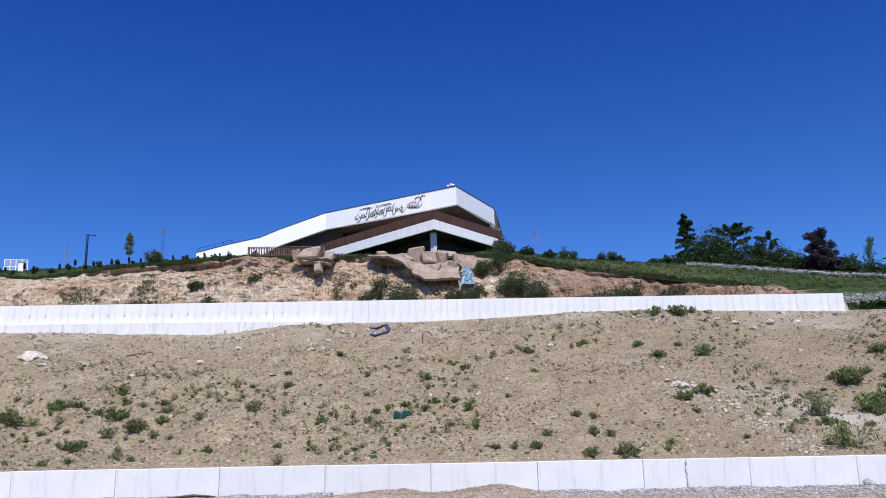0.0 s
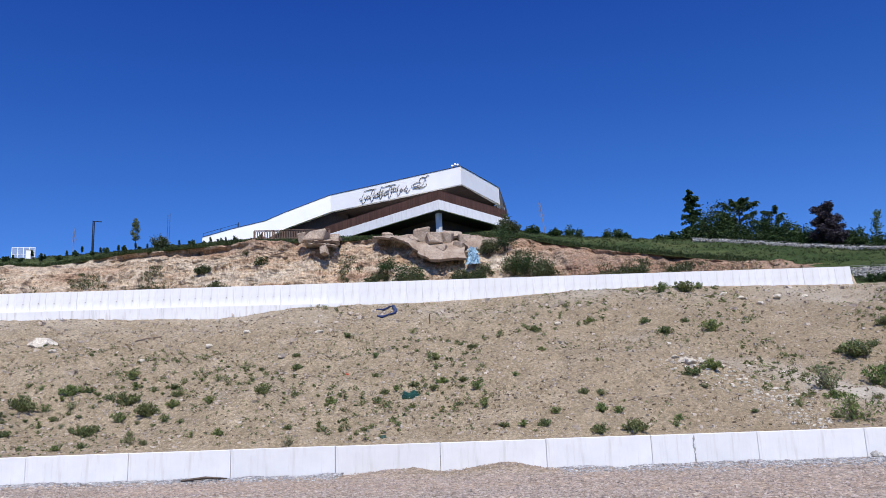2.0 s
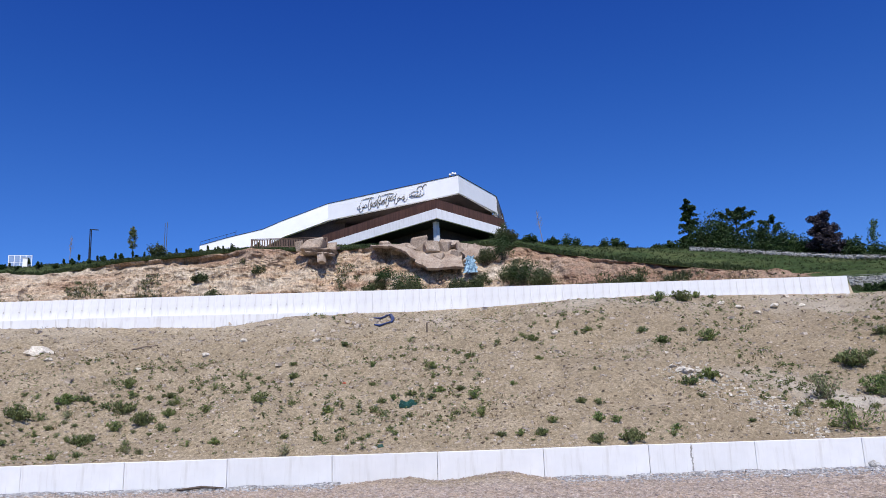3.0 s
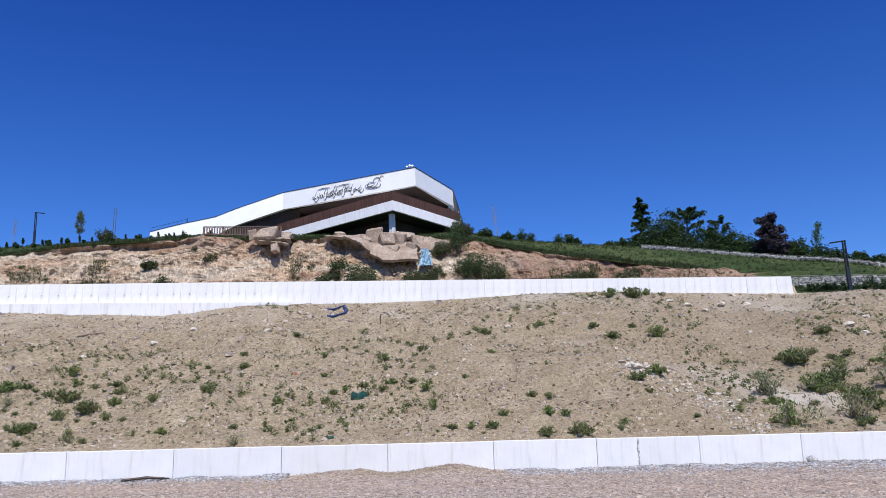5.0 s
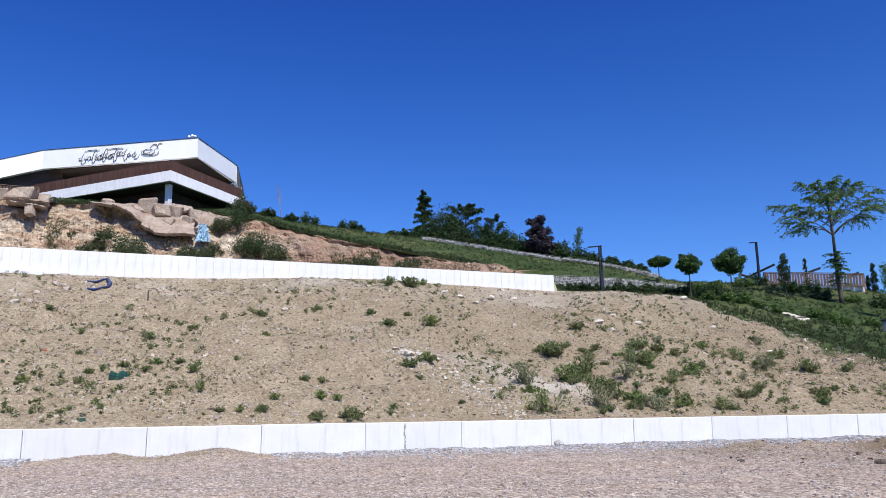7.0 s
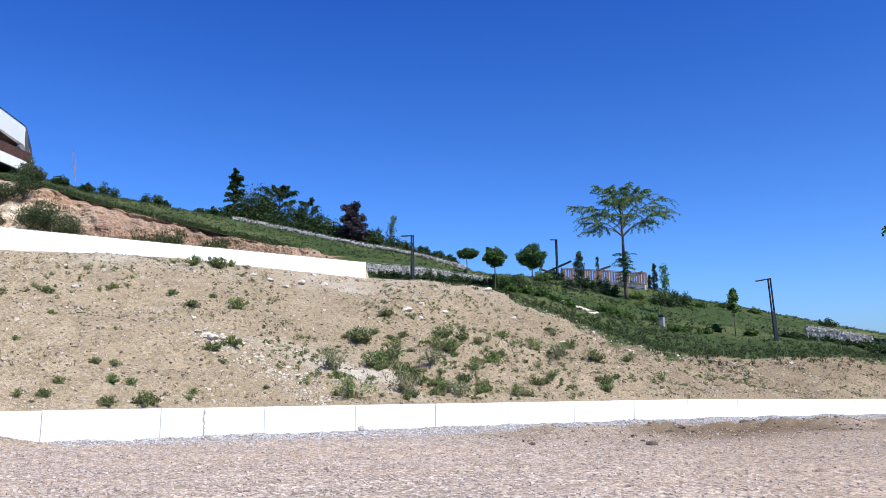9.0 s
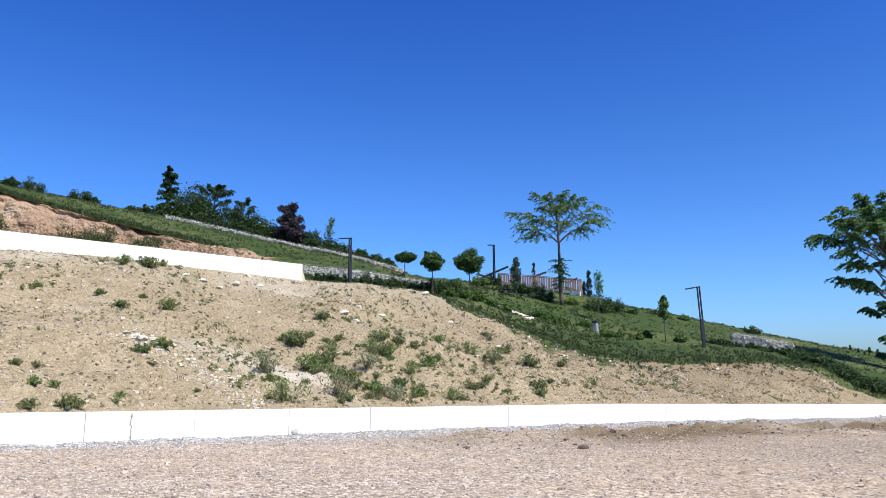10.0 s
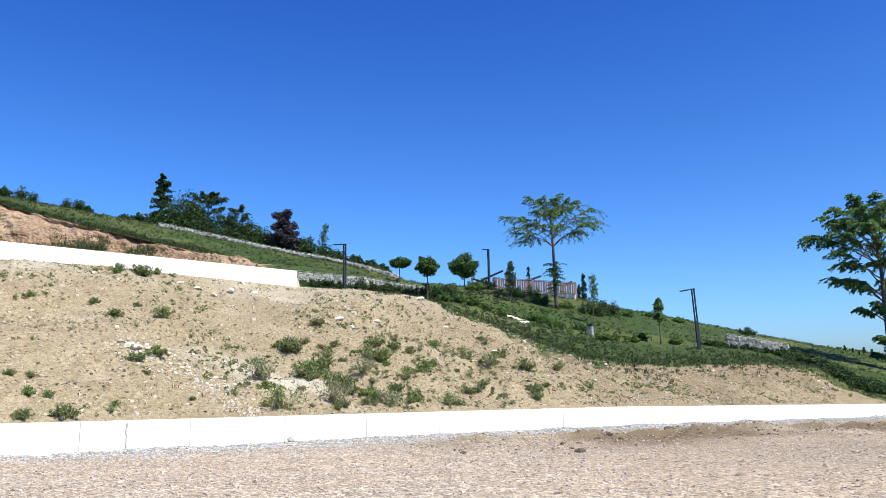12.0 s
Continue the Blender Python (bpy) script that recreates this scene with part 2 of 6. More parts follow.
M_TARP = grained("blue_tarpaulin", (0.13, 0.24, 0.32), (0.36, 0.50, 0.58), 2.4, 0.5, relief=0.02)
M_HOSE = grained("navy_fabric", (0.012, 0.02, 0.07), (0.035, 0.06, 0.17), 4.0, 0.6, relief=0.01)
M_NET = grained("green_plastic_sheet", (0.006, 0.03, 0.022), (0.016, 0.07, 0.05), 4.0, 0.45, relief=0.01)
M_RED = grained("red_brick_piece", (0.3, 0.06, 0.035), (0.42, 0.12, 0.07), 4.0, 0.8, relief=0.01)
M_LETTER = grained("dark_lettering", (0.045, 0.035, 0.03), (0.08, 0.06, 0.05), 3.0, 0.4, 0.3, relief=0.0)
M_PANE = grained("milky_pane", (0.20, 0.28, 0.44), (0.30, 0.38, 0.52), 1.5, 0.25, relief=0.0, grit=0.1)
M_GLASS, gnt, gb = material("dark_window_glass", 0.06, 0.0, 0.5)
gb.inputs["Base Color"].default_value = (0.01, 0.012, 0.014, 1)
M_LEAF = foliage("green_leaves", (0.036, 0.074, 0.018), (0.105, 0.185, 0.045))
M_LEAF_DARK = foliage("dark_green_leaves", (0.014, 0.034, 0.012), (0.046, 0.085, 0.026), 0.3)
M_LEAF_LIGHT = foliage("fresh_green_leaves", (0.040, 0.098, 0.020), (0.110, 0.225, 0.052), 0.4, 0.1)
M_NEEDLE = foliage("dark_conifer_leaves", (0.008, 0.020, 0.010), (0.024, 0.050, 0.020), 0.15)
M_PURPLE = foliage("purple_leaves", (0.022, 0.022, 0.026), (0.060, 0.054, 0.064), 0.3)
M_WEED = foliage("weed_leaves", (0.095, 0.120, 0.055), (0.23, 0.27, 0.135), 0.35, 0.5)
M_GRASS = foliage("grass_blades", (0.018, 0.034, 0.010), (0.055, 0.076, 0.025), 0.3)
M_SCRUB = foliage("scrub_leaves", (0.026, 0.042, 0.018), (0.080, 0.105, 0.042), 0.3, 0.5)
M_WEED2 = foliage("bank_weed_leaves", (0.070, 0.115, 0.034), (0.19, 0.26, 0.085), 0.4, 0.4)
M_BANK = foliage("bank_bush_leaves", (0.052, 0.080, 0.028), (0.155, 0.198, 0.074), 0.35, 0.4)
M_FEATHER = foliage("feathery_leaves", (0.040, 0.090, 0.026), (0.118, 0.205, 0.062), 0.45, 0.1)
M_BALL = foliage("clipped_leaves", (0.022, 0.055, 0.014), (0.070, 0.130, 0.036), 0.3, 0.1)
M_DRY = foliage("dry_stalks", (0.10, 0.075, 0.04), (0.24, 0.19, 0.11), 0.2)


# ---- building helpers ----
def thing(name, label, category, at=(0, 0, 0), turn=0.0, group="", kind=""):
    ob = new(name)
    ob.empty_display_size = 0.2
    ob.matrix_basis = pose(*at, 0, 0, turn)
    return tagged(ob, label, category, group, kind)


def mesh_of(name, verts, faces, mat, smooth=False):
    me = bpy.data.meshes.new(name)
    me.from_pydata([tuple(v) for v in verts], [], [tuple(f) for f in faces])
    me.materials.append(mat)
    if smooth:
        me.polygons.foreach_set("use_smooth", [True] * len(me.polygons))
    me.update()
    return me


def part(name, data, material_, parent, label=""):
    """Link a bmesh or a mesh as one part under a thing or part."""
    if isinstance(data, bmesh.types.BMesh):
        me = bpy.data.meshes.new(name)
        data.to_mesh(me)
        data.free()
        me.materials.append(material_)
    else:
        me = data
    ob = new(name, me)
    ob.parent = parent
    return tagged(ob, label)


def solo(name, data, material_, label, category, at=(0, 0, 0), turn=0.0, group="", kind=""):
    """A thing that is one mesh."""
    ob = part(name, data, material_, None)
    ob.matrix_basis = pose(*at, 0, 0, turn)
    return tagged(ob, label, category, group, kind)


def box(bm, lo, hi, bev=0.0, m=None):
    vs = [bm.verts.new((x, y, z)) for x in (lo[0], hi[0]) for y in (lo[1], hi[1]) for z in (lo[2], hi[2])]
    fs = [bm.faces.new([vs[i] for i in f]) for f in ((0, 1, 3, 2), (4, 6, 7, 5), (0, 4, 5, 1), (2, 3, 7, 6), (0, 2, 6, 4), (1, 5, 7, 3))]
    if bev:
        edges = list({e for f in fs for e in f.edges})
        got = bmesh.ops.bevel(bm, geom=edges, offset=bev, segments=1, affect="EDGES")
        vs = list({v for f in got["faces"] for v in f.verts} | {v for v in vs if v.is_valid})
    if m is not None:
        bmesh.ops.transform(bm, matrix=m, verts=vs)
    return bm


def prism(bm, ring, vec):
    """A solid from a planar ring of points, pushed along vec."""
    a = [bm.verts.new(p) for p in ring]
    b = [bm.verts.new(Vector(p) + Vector(vec)) for p in ring]
    bm.faces.new(a)
    bm.faces.new(b[::-1])
    for i in range(len(a)):
        j = (i + 1) % len(a)
        bm.faces.new((a[j], a[i], b[i], b[j]))
    bmesh.ops.recalc_face_normals(bm, faces=bm.faces[:])
    return bm


def tube(path, radii, sides=7):
    """Vertices and faces of a tapered tube along a path."""
    verts, faces = [], []
    path = [Vector(p) for p in path]
    for i, p in enumerate(path):
        d = (path[min(i + 1, len(path) - 1)] - path[max(i - 1, 0)]).normalized()
        a = d.orthogonal().normalized() if abs(d.z) > 0.9 else d.cross(Vector((0, 0, 1))).normalized()
        if i and a.dot(last) < 0:
            a = -a
        last = a
        b = d.cross(a)
        for k in range(sides):
            w = 2 * math.pi * k / sides
            verts.append(p + (a * math.cos(w) + b * math.sin(w)) * radii[i])
    for i in range(len(path) - 1):
        for k in range(sides):
            j = (k + 1) % sides
            faces.append((i * sides + k, i * sides + j, (i + 1) * sides + j, (i + 1) * sides + k))
    n = len(verts)
    faces.append(tuple(range(sides - 1, -1, -1)))
    faces.append(tuple(range(n - sides, n)))
    return verts, faces


def joined(pieces):
    verts, faces = [], []
    for v, f in pieces:
        o = len(verts)
        verts += list(v)
        faces += [tuple(i + o for i in q) for q in f]
    return verts, faces


# ---- the lie of the land ----
def hash01(ix, iy, seed):
    h = (ix.astype(np.int64) * 374761393 + iy.astype(np.int64) * 668265263 + seed * 974711) & 0x7FFFFFFF
    h = ((h ^ (h >> 13)) * 1274126177) & 0x7FFFFFFF
    return ((h ^ (h >> 16)) & 0xFFFF) / 65535.0


def lattice(x, y, seed=0):
    x, y = np.asarray(x, float), np.asarray(y, float)
    ix, iy = np.floor(x), np.floor(y)
    fx, fy = x - ix, y - iy
    fx, fy = fx * fx * (3 - 2 * fx), fy * fy * (3 - 2 * fy)
    a, b = hash01(ix, iy, seed), hash01(ix + 1, iy, seed)
    c, d = hash01(ix, iy + 1, seed), hash01(ix + 1, iy + 1, seed)
    return (a + (b - a) * fx) * (1 - fy) + (c + (d - c) * fx) * fy - 0.5


def rough_land(x, y, octaves=4, seed=0):
    return sum(lattice(x * 2.0**k, y * 2.0**k, seed + 17 * k) / 1.9**k for k in range(octaves))


WALL_Y, WALL2_Y, WALL2_END = 22.0, 38.0, 19.6


def road_at_wall(x):
    return np.interp(x, [-90, -10, 26, 52, 100], [1.4, 0.245, -0.30, -0.98, -2.2])


def road_z(x, y):
    return road_at_wall(np.clip(x, -90, 100)) - 0.12 * (1 - np.clip(y, -40, 24) / 22.0)


def wall2_top(x):
    return 8.20 - 0.0195 * x


# The hill's break lines by bearing (degrees): rise over run from eye height, and distance.
B3 = [-75, -30, -24, -17, -11, -4, 0, 8, 14, 20, 27.3, 32, 36, 40, 44, 48, 53, 60, 63, 65, 67, 76]
RISE3 = [0.10, 0.1316, 0.134, 0.1347, 0.146, 0.145, 0.1453, 0.148, 0.1463, 0.137, 0.1245, 0.1203, 0.1106, 0.0838, 0.0533, 0.0265, 0.0141, 0.0142, 0.0063, -0.0165, -0.0262, -0.03]
FAR3 = [44.8, 47, 48.3, 47, 44.8, 45.7, 55, 57.3, 58, 58.5, 95]          # from bearing 32 on; the second wall's foot before
B5 = [-75, -30, 0, 15, 21, 27, 32, 36, 40, 44, 48, 53, 56, 60, 64, 67, 76]
RISE5 = [0.10, 0.155, 0.166, 0.158, 0.150, 0.127, 0.118, 0.108, 0.104, 0.078, 0.056, 0.040, 0.037, 0.028, 0.012, 0.0, -0.01]
FAR5 = [150, 84, 75, 68, 60, 62, 62, 62, 61, 60, 60, 60, 61, 64, 68, 72, 100]
B6 = [-75, -30.2, -28, -23, -14.4, -9.5, -5.3, 3.6, 5.5, 7.4, 11.5, 15, 18, 21.7, 27, 32, 36, 42, 48, 56, 62, 67, 76]
RISE6 = [0.13, 0.1919, 0.1915, 0.2118, 0.2296, 0.2276, 0.2317, 0.2266, 0.2225, 0.2125, 0.1969, 0.1852, 0.174, 0.161, 0.150, 0.140, 0.118, 0.112, 0.085, 0.048, 0.026, 0.008, -0.005]
FAR6 = [165, 90, 89, 86, 83, 82, 81, 80, 79, 78, 74, 70, 68, 66, 68, 68, 69, 71, 72, 74, 78, 82, 110]
B7 = [-75, -30, -25, -20, -14, -5, 4.5, 9, 15, 19, 24.5, 30, 36, 41.5, 48, 51, 53, 56.5, 59, 61.8, 64.3, 67, 76]
RISE7 = [0.15, 0.1997, 0.2103, 0.2229, 0.2340, 0.2355, 0.2345, 0.2193, 0.205, 0.1955, 0.1755, 0.1565, 0.129, 0.119, 0.1025, 0.0865, 0.0795, 0.0640, 0.0530, 0.0405, 0.0310, 0.0215, 0.0]
FAR7 = [180, 104, 102, 99, 96, 94, 92, 88, 85, 83, 80, 77, 75, 78, 82, 85, 87, 90, 92, 95, 97, 100, 130]


def profile(phi):
    """Distances and heights of the break lines along the bearings phi (degrees)."""
    phi = np.asarray(phi, float)
    c = np.cos(np.radians(np.clip(phi, -76, 76)))
    s = np.sin(np.radians(np.clip(phi, -76, 76)))
    r1 = WALL_Y / c + 0.05
    z1 = road_at_wall(r1 * s)
    r2 = (WALL_Y + 0.28) / c
    z2 = road_at_wall(r2 * s) + 0.75
    r3 = np.where(phi < 27.35, (WALL2_Y + 0.12) / c, np.interp(phi, B3[11:], FAR3))
    r3 = np.where((phi > 27.35) & (phi < 32), (WALL2_Y + 0.1) / c, r3)
    z3 = EYE + r3 * np.interp(phi, B3, RISE3)
    r4 = r3 + np.where(phi < 27.35, 0.35 / c, 0.6)
    z4 = np.where(phi < 27.35, wall2_top(r4 * s) - 0.12, z3 + np.where(phi < 40, -0.1, 0.08))
    r5 = np.interp(phi, B5, FAR5)
    z5 = EYE + r5 * np.interp(phi, B5, RISE5)
    r6 = np.interp(phi, B6, FAR6)
    z6 = EYE + r6 * np.interp(phi, B6, RISE6)
    r7 = np.interp(phi, B7, FAR7)
    z7 = EYE + r7 * np.interp(phi, B7, RISE7)
    r8, z8 = r7 + 45, z7 + 1.0
    r9, z9 = np.full_like(phi, 2500.0), np.full_like(phi, -30.0)
    return np.stack([r1, r2, r3, r4, r5, r6, r7, r8, r9], -1), np.stack([z1, z2, z3, z4, z5, z6, z7, z8, z9], -1)


def relief(x, y, phi, r, R):
    """Bumps of the land: gentle on the road, lumpy on the bank, torn on the landslip."""
    bank = (r > R[..., 1]) & (r <= R[..., 2])
    slip = (r > R[..., 3]) & (r <= R[..., 5]) & (phi < 24)
    high = (r > R[..., 3]) & ~slip
    rise = np.clip((r - R[..., 1]) / 2.5, 0, 1) * np.clip((R[..., 2] - r) / 2.0, 0, 1)
    out = np.where(r <= R[..., 0], 0.05 * rough_land(x * 0.9, y * 0.9, 4, 3) + 0.03 * lattice(x * 6, y * 6, 9), 0)
    out = out + np.where(bank, rise * (0.85 * rough_land(x * 0.16, y * 0.16, 3, 21) + 0.38 * rough_land(x * 0.8, y * 0.8, 4, 5))
                         + 0.05 * lattice(x * 4, y * 4, 6), 0)
    face = np.clip((r - R[..., 4]) / 3, 0, 1) * np.clip((R[..., 5] - r) / 1.0, 0, 1)
    out = out + np.where(slip, face * 0.7 * rough_land(x * 0.35, y * 0.35, 5, 8), 0)
    out = out + np.where(high, 0.16 * rough_land(x * 0.5, y * 0.5, 3, 12), 0)
    return out


def heaps(x, y):
    """Spoil heaped on the road: two sandy heaps at the wall's foot and a churned strip further down."""
    h = 0.17 * np.exp(-(((x + 1.5) / 0.8) ** 2 + ((y - 21.4) / 0.8) ** 2)) + 0.22 * np.exp(-(((x - 1.1) / 1.0) ** 2 + ((y - 21.4) / 0.8) ** 2))
    h = h * (0.9 + 0.3 * rough_land(x * 1.3, y * 1.3, 3, 31))
    gravel = 0.07 * np.exp(-((y - 21.7) / 0.5) ** 2) * (0.7 + rough_land(x * 0.7, y, 3, 33))
    churn = np.exp(-(((y - (17.6 - 0.10 * (x - 20))) / 1.7) ** 2)) * np.clip((x - 11) / 6, 0, 1) * np.clip((20.8 - y) / 1.5, 0, 1)
    return h + gravel + churn * (0.08 + 0.85 * rough_land(x * 0.6, y * 1.1, 5, 35)) * 0.55


def land_z(x, y):
    """Height of the ground at a place."""
    x, y = np.asarray(x, float), np.asarray(y, float)
    phi, r = np.degrees(np.arctan2(x, y)), np.hypot(x, y)
    R, Z = profile(np.atleast_1d(phi))
    rr = np.atleast_1d(r)
    z = np.array([np.interp(q, a, b) for q, a, b in zip(rr.ravel(), R.reshape(-1, 9), Z.reshape(-1, 9))]).reshape(rr.shape)
    xx, yy = np.atleast_1d(x), np.atleast_1d(y)
    front = rr <= R[..., 0]
    z = np.where(front, road_z(xx, yy) + heaps(xx, yy), z)
    z = z + relief(xx, yy, np.atleast_1d(phi), rr, R)
    return float(z[0]) if np.ndim(x) == 0 else z


def spot(phi, r):
    """The place on the ground at a bearing and a distance."""
    x, y = r * math.sin(radians(phi)), r * math.cos(radians(phi))
    return (x, y, land_z(x, y))


def on_bank(phi, rise):
    """The place on the bank at a bearing where the ground rises so much over its distance from eye height."""
    r = np.linspace(WALL_Y / math.cos(radians(phi)) + 0.5, 62, 240)
    x, y = r * math.sin(radians(phi)), r * math.cos(radians(phi))
    z = land_z(x, y)
    i = int(np.argmax((z - EYE) / r >= rise))
    return (float(x[i]), float(y[i]), float(z[i]))


def build_ground():
    front = np.arange(-74, 76.01, 0.19)
    back = np.arange(80, 284, 4.0)
    phi = np.concatenate([front, back])
    nf = len(front)
    R, Z = profile(np.where(phi > 76, np.where(phi > 180, -74, 76), phi))
    k = np.ones(7) / 7
    for j in (4, 5, 6):
        for A in (R, Z):
            col = np.pad(A[:nf, j], 3, mode="edge")
            A[:nf, j] = np.convolve(col, k, "valid")
    counts = [64, 2, 96, 2, 16, 100, 26, 12, 9]
    cols_r, cols_z = [], []
    start_r, start_z = np.full(len(phi), 1.0), np.zeros(len(phi))
    for j, n in enumerate(counts):
        u = (np.arange(n) / n)[None, :]
        if j == 0:
            u = u**1.3
        if j == 8:
            u = u**3
        cols_r.append(start_r[:, None] + (R[:, j] - start_r)[:, None] * u)
        cols_z.append(start_z[:, None] + (Z[:, j] - start_z)[:, None] * u)
        start_r, start_z = R[:, j], Z[:, j]
    cols_r.append(start_r[:, None])
    cols_z.append(start_z[:, None])
    r, z = np.concatenate(cols_r, 1), np.concatenate(cols_z, 1)
    a = np.radians(phi)[:, None]
    x, y = r * np.sin(a), r * np.cos(a)
    ph = np.broadcast_to(phi[:, None], r.shape)
    RR = np.broadcast_to(R[:, None, :], (*r.shape, 9))
    seg = np.repeat(np.arange(10), counts + [1])[None, :] * np.ones((len(phi), 1))
    road = seg == 0
    z = np.where(road, road_z(x, y) + heaps(x, y), z)
    z = z + relief(x, y, ph, r, RR)
    # behind and beside the camera the road's level runs on, and the hill dies away
    far = np.clip(np.minimum(np.abs(ph - 76), np.abs(ph - 286)) / 16, 0, 1) * (ph > 76)
    z = z * (1 - far) + (road_z(x, y) - 0.004 * r) * far
    # torn lip of the landslip, ledges in its face
    lip = np.exp(-((seg - 5.0) ** 2) * 8) * (ph < 24) * (ph < 76)
    push = lip * 1.6 * rough_land(x * 0.25, y * 0.25, 4, 44) + (seg == 5) * (ph < 24) * (0.35 * rough_land(x * 0.3, z * 1.2, 4, 46) + 0.5 * rough_land(x * 1.1, z * 1.1, 4, 47) + 0.55 * rough_land(x * 1.3, z * 0.3, 3, 48))
    rows5 = np.cumsum(seg == 5, 1) / 100.0
    undercut = (seg == 5) * (ph < 24) * np.exp(-(((rows5 - 0.92) / 0.045) ** 2))
    push = push + undercut * np.clip(0.25 + 2.4 * lattice(x * 0.35, y * 0.1, 49), 0, 1.3) + (seg == 5) * (ph < 26) * np.clip(rows5 * 3 - 1, 0, 1) * 0.28 * rough_land(x * 2.1, z * 2.4, 3, 53)
    x, y = x + push * np.sin(a), y + push * np.cos(a)
    nC, nR = r.shape
    verts = np.stack([x, y, z], -1).reshape(-1, 3)
    i, j = np.meshgrid(np.arange(nC), np.arange(nR - 1), indexing="ij")
    i2 = (i + 1) % nC
    faces = np.stack([i * nR + j, i * nR + j + 1, i2 * nR + j + 1, i2 * nR + j], -1).reshape(-1, 4)
    faces = faces[:, ::-1]
    verts = np.vstack([verts, [[0, 0, 0.0]]])
    hub = [(nC * nR, int(((q + 1) % nC) * nR), int(q * nR)) for q in range(nC)]
    me = bpy.data.meshes.new("ground")
    me.from_pydata(verts.tolist(), [], faces.tolist() + hub)
    me.materials.append(M_GROUND)
    crisp = (seg[:, :-1] == 5) & (ph[:, :-1] < 23)
    smooth = np.concatenate([~crisp.ravel(), np.ones(nC, bool)])
    me.polygons.foreach_set("use_smooth", smooth)
    # zones: turf, road, cut earth, chalk
    wob = rough_land(x * 0.3, y * 0.3, 4, 51)
    turf = np.where(seg >= 6, 1.0, 0.0)
    turf = np.where(seg == 5, np.clip((ph - 25.2 + 2 * wob) / 1.5, 0, 1), turf)
    turf = np.where((seg == 4) & (ph <= 29), np.clip((ph - 24.5 + 2 * wob) / 1.5, 0, 1), turf)
    turf = np.where((seg == 4) & (ph > 29), 1.0, turf)
    low = (seg >= 2) & (seg <= 4) & (ph > 33)
    edge_r = RR[..., 2] + 3.4 * wob
    turf = np.where(low, np.clip((r - edge_r) / 4.5 + 0.5, 0, 1), turf)
    turf = np.where((ph > 76) & (r > 40), 1.0, turf)
    cut = np.where((seg >= 3) & (seg <= 5) & (ph < 28), 1.0, 0.0)
    cut = np.where((seg == 4) | (seg == 3), cut * 0.8, cut)
    roadm = np.where(seg < 1, 1.0, 0.0)
    sandy = np.exp(-(((x - 0.3) / 3.4) ** 2 + ((y - 21.6) / 1.1) ** 2)) + 0.8 * np.exp(-(((y - (17.8 - 0.10 * (x - 20))) / 2.0) ** 2)) * np.clip((x - 11) / 6, 0, 1)
    roadm = np.clip(roadm - np.clip(sandy * (0.8 + wob), 0, 0.85), 0, 1)
    t = (x - 7.3) / 6.0
    chalk = np.exp(-(((y - (30.2 - 5.2 * t)) / (0.7 + 0.9 * t)) ** 2)) * ((t > -0.15) & (t < 1.15)) * (0.6 + 1.5 * wob)
    chalk = chalk + 0.5 * np.exp(-((y - 36.8) / 1.6) ** 2) * (seg == 2) * (0.5 + wob)
    soil_top = np.clip((rows5 - 0.72 + 0.6 * lattice(x * 0.2, z * 0.5, 50)) * 3.2, 0, 1) * (seg == 5) * (ph < 24)
    soil_top = soil_top * np.interp(ph, [-31, -24, -18, -12, 6], [0.12, 0.25, 0.55, 0.75, 1.0])
    soil_top = np.maximum(soil_top, (0.8 + 0.4 * wob) * np.clip((ph - 5) / 4, 0, 1) * (ph < 27))
    chalk = np.where(seg == 5, soil_top, chalk)
    zone = np.stack([turf, roadm, cut, np.clip(chalk, 0, 1)], -1).reshape(-1, 4)
    zone = np.vstack([zone, [[0, 1, 0, 0]]])
    # darker brown on the churned strip, and on bank and road as x grows
    dark_mask = np.exp(-(((y - (16.6 - 0.10 * (x - 20))) / 2.3) ** 2)) * np.clip((x - 13) / 5, 0, 1) * np.clip(0.8 + 1.5 * wob, 0, 1) * (seg < 1)
    dark_mask = dark_mask + (0.4 * np.clip((x - 1) / 12, 0, 1) + 0.45 * np.clip((x - 22) / 12, 0, 1)) * np.clip(0.8 + 0.8 * wob, 0, 1) * (seg >= 1) * (seg < 5)     # darker brown towards the park
    dark_mask = dark_mask + 0.62 * np.clip((x - 10) / 12, 0, 1) * np.clip(0.9 + wob, 0, 1) * (seg < 1)
    dm = me.attributes.new("ground_dark", "FLOAT", "POINT")
    dm.data.foreach_set("value", np.append(dark_mask.ravel(), 0).astype(np.float32))
    at = me.attributes.new("zone", "FLOAT_COLOR", "POINT")
    at.data.foreach_set("color", zone.astype(np.float32).ravel())
    me.update()
    ob = new("ground", me)
    return tagged(ob, "bare tan earth bank, gravel road and grassy hill in one sheet", "ground", kind="structure")


build_ground()


# ---- retaining walls, cast in bays ----
def wall_panel(width, height, thick, batter=0.0, bev=0.02, foot=0.3, gap=0.005):
    bm = bmesh.new()
    w = width / 2 - gap
    box(bm, (-w, 0, -foot), (w, thick, height), 0)
    for v in bm.verts:
        if v.co.z > 0 and v.co.y < thick / 2:
            v.co.y += batter
    bmesh.ops.bevel(bm, geom=[e for e in bm.edges if abs(e.verts[0].co.z - e.verts[1].co.z) < 1e-4 and e.verts[0].co.z > 0 or e.verts[0].co.y < thick / 2 and e.verts[1].co.y < thick / 2], offset=bev, segments=1, affect="EDGES")
    me = bpy.data.meshes.new("panel")
    bm.to_mesh(me)
    bm.free()
    return me


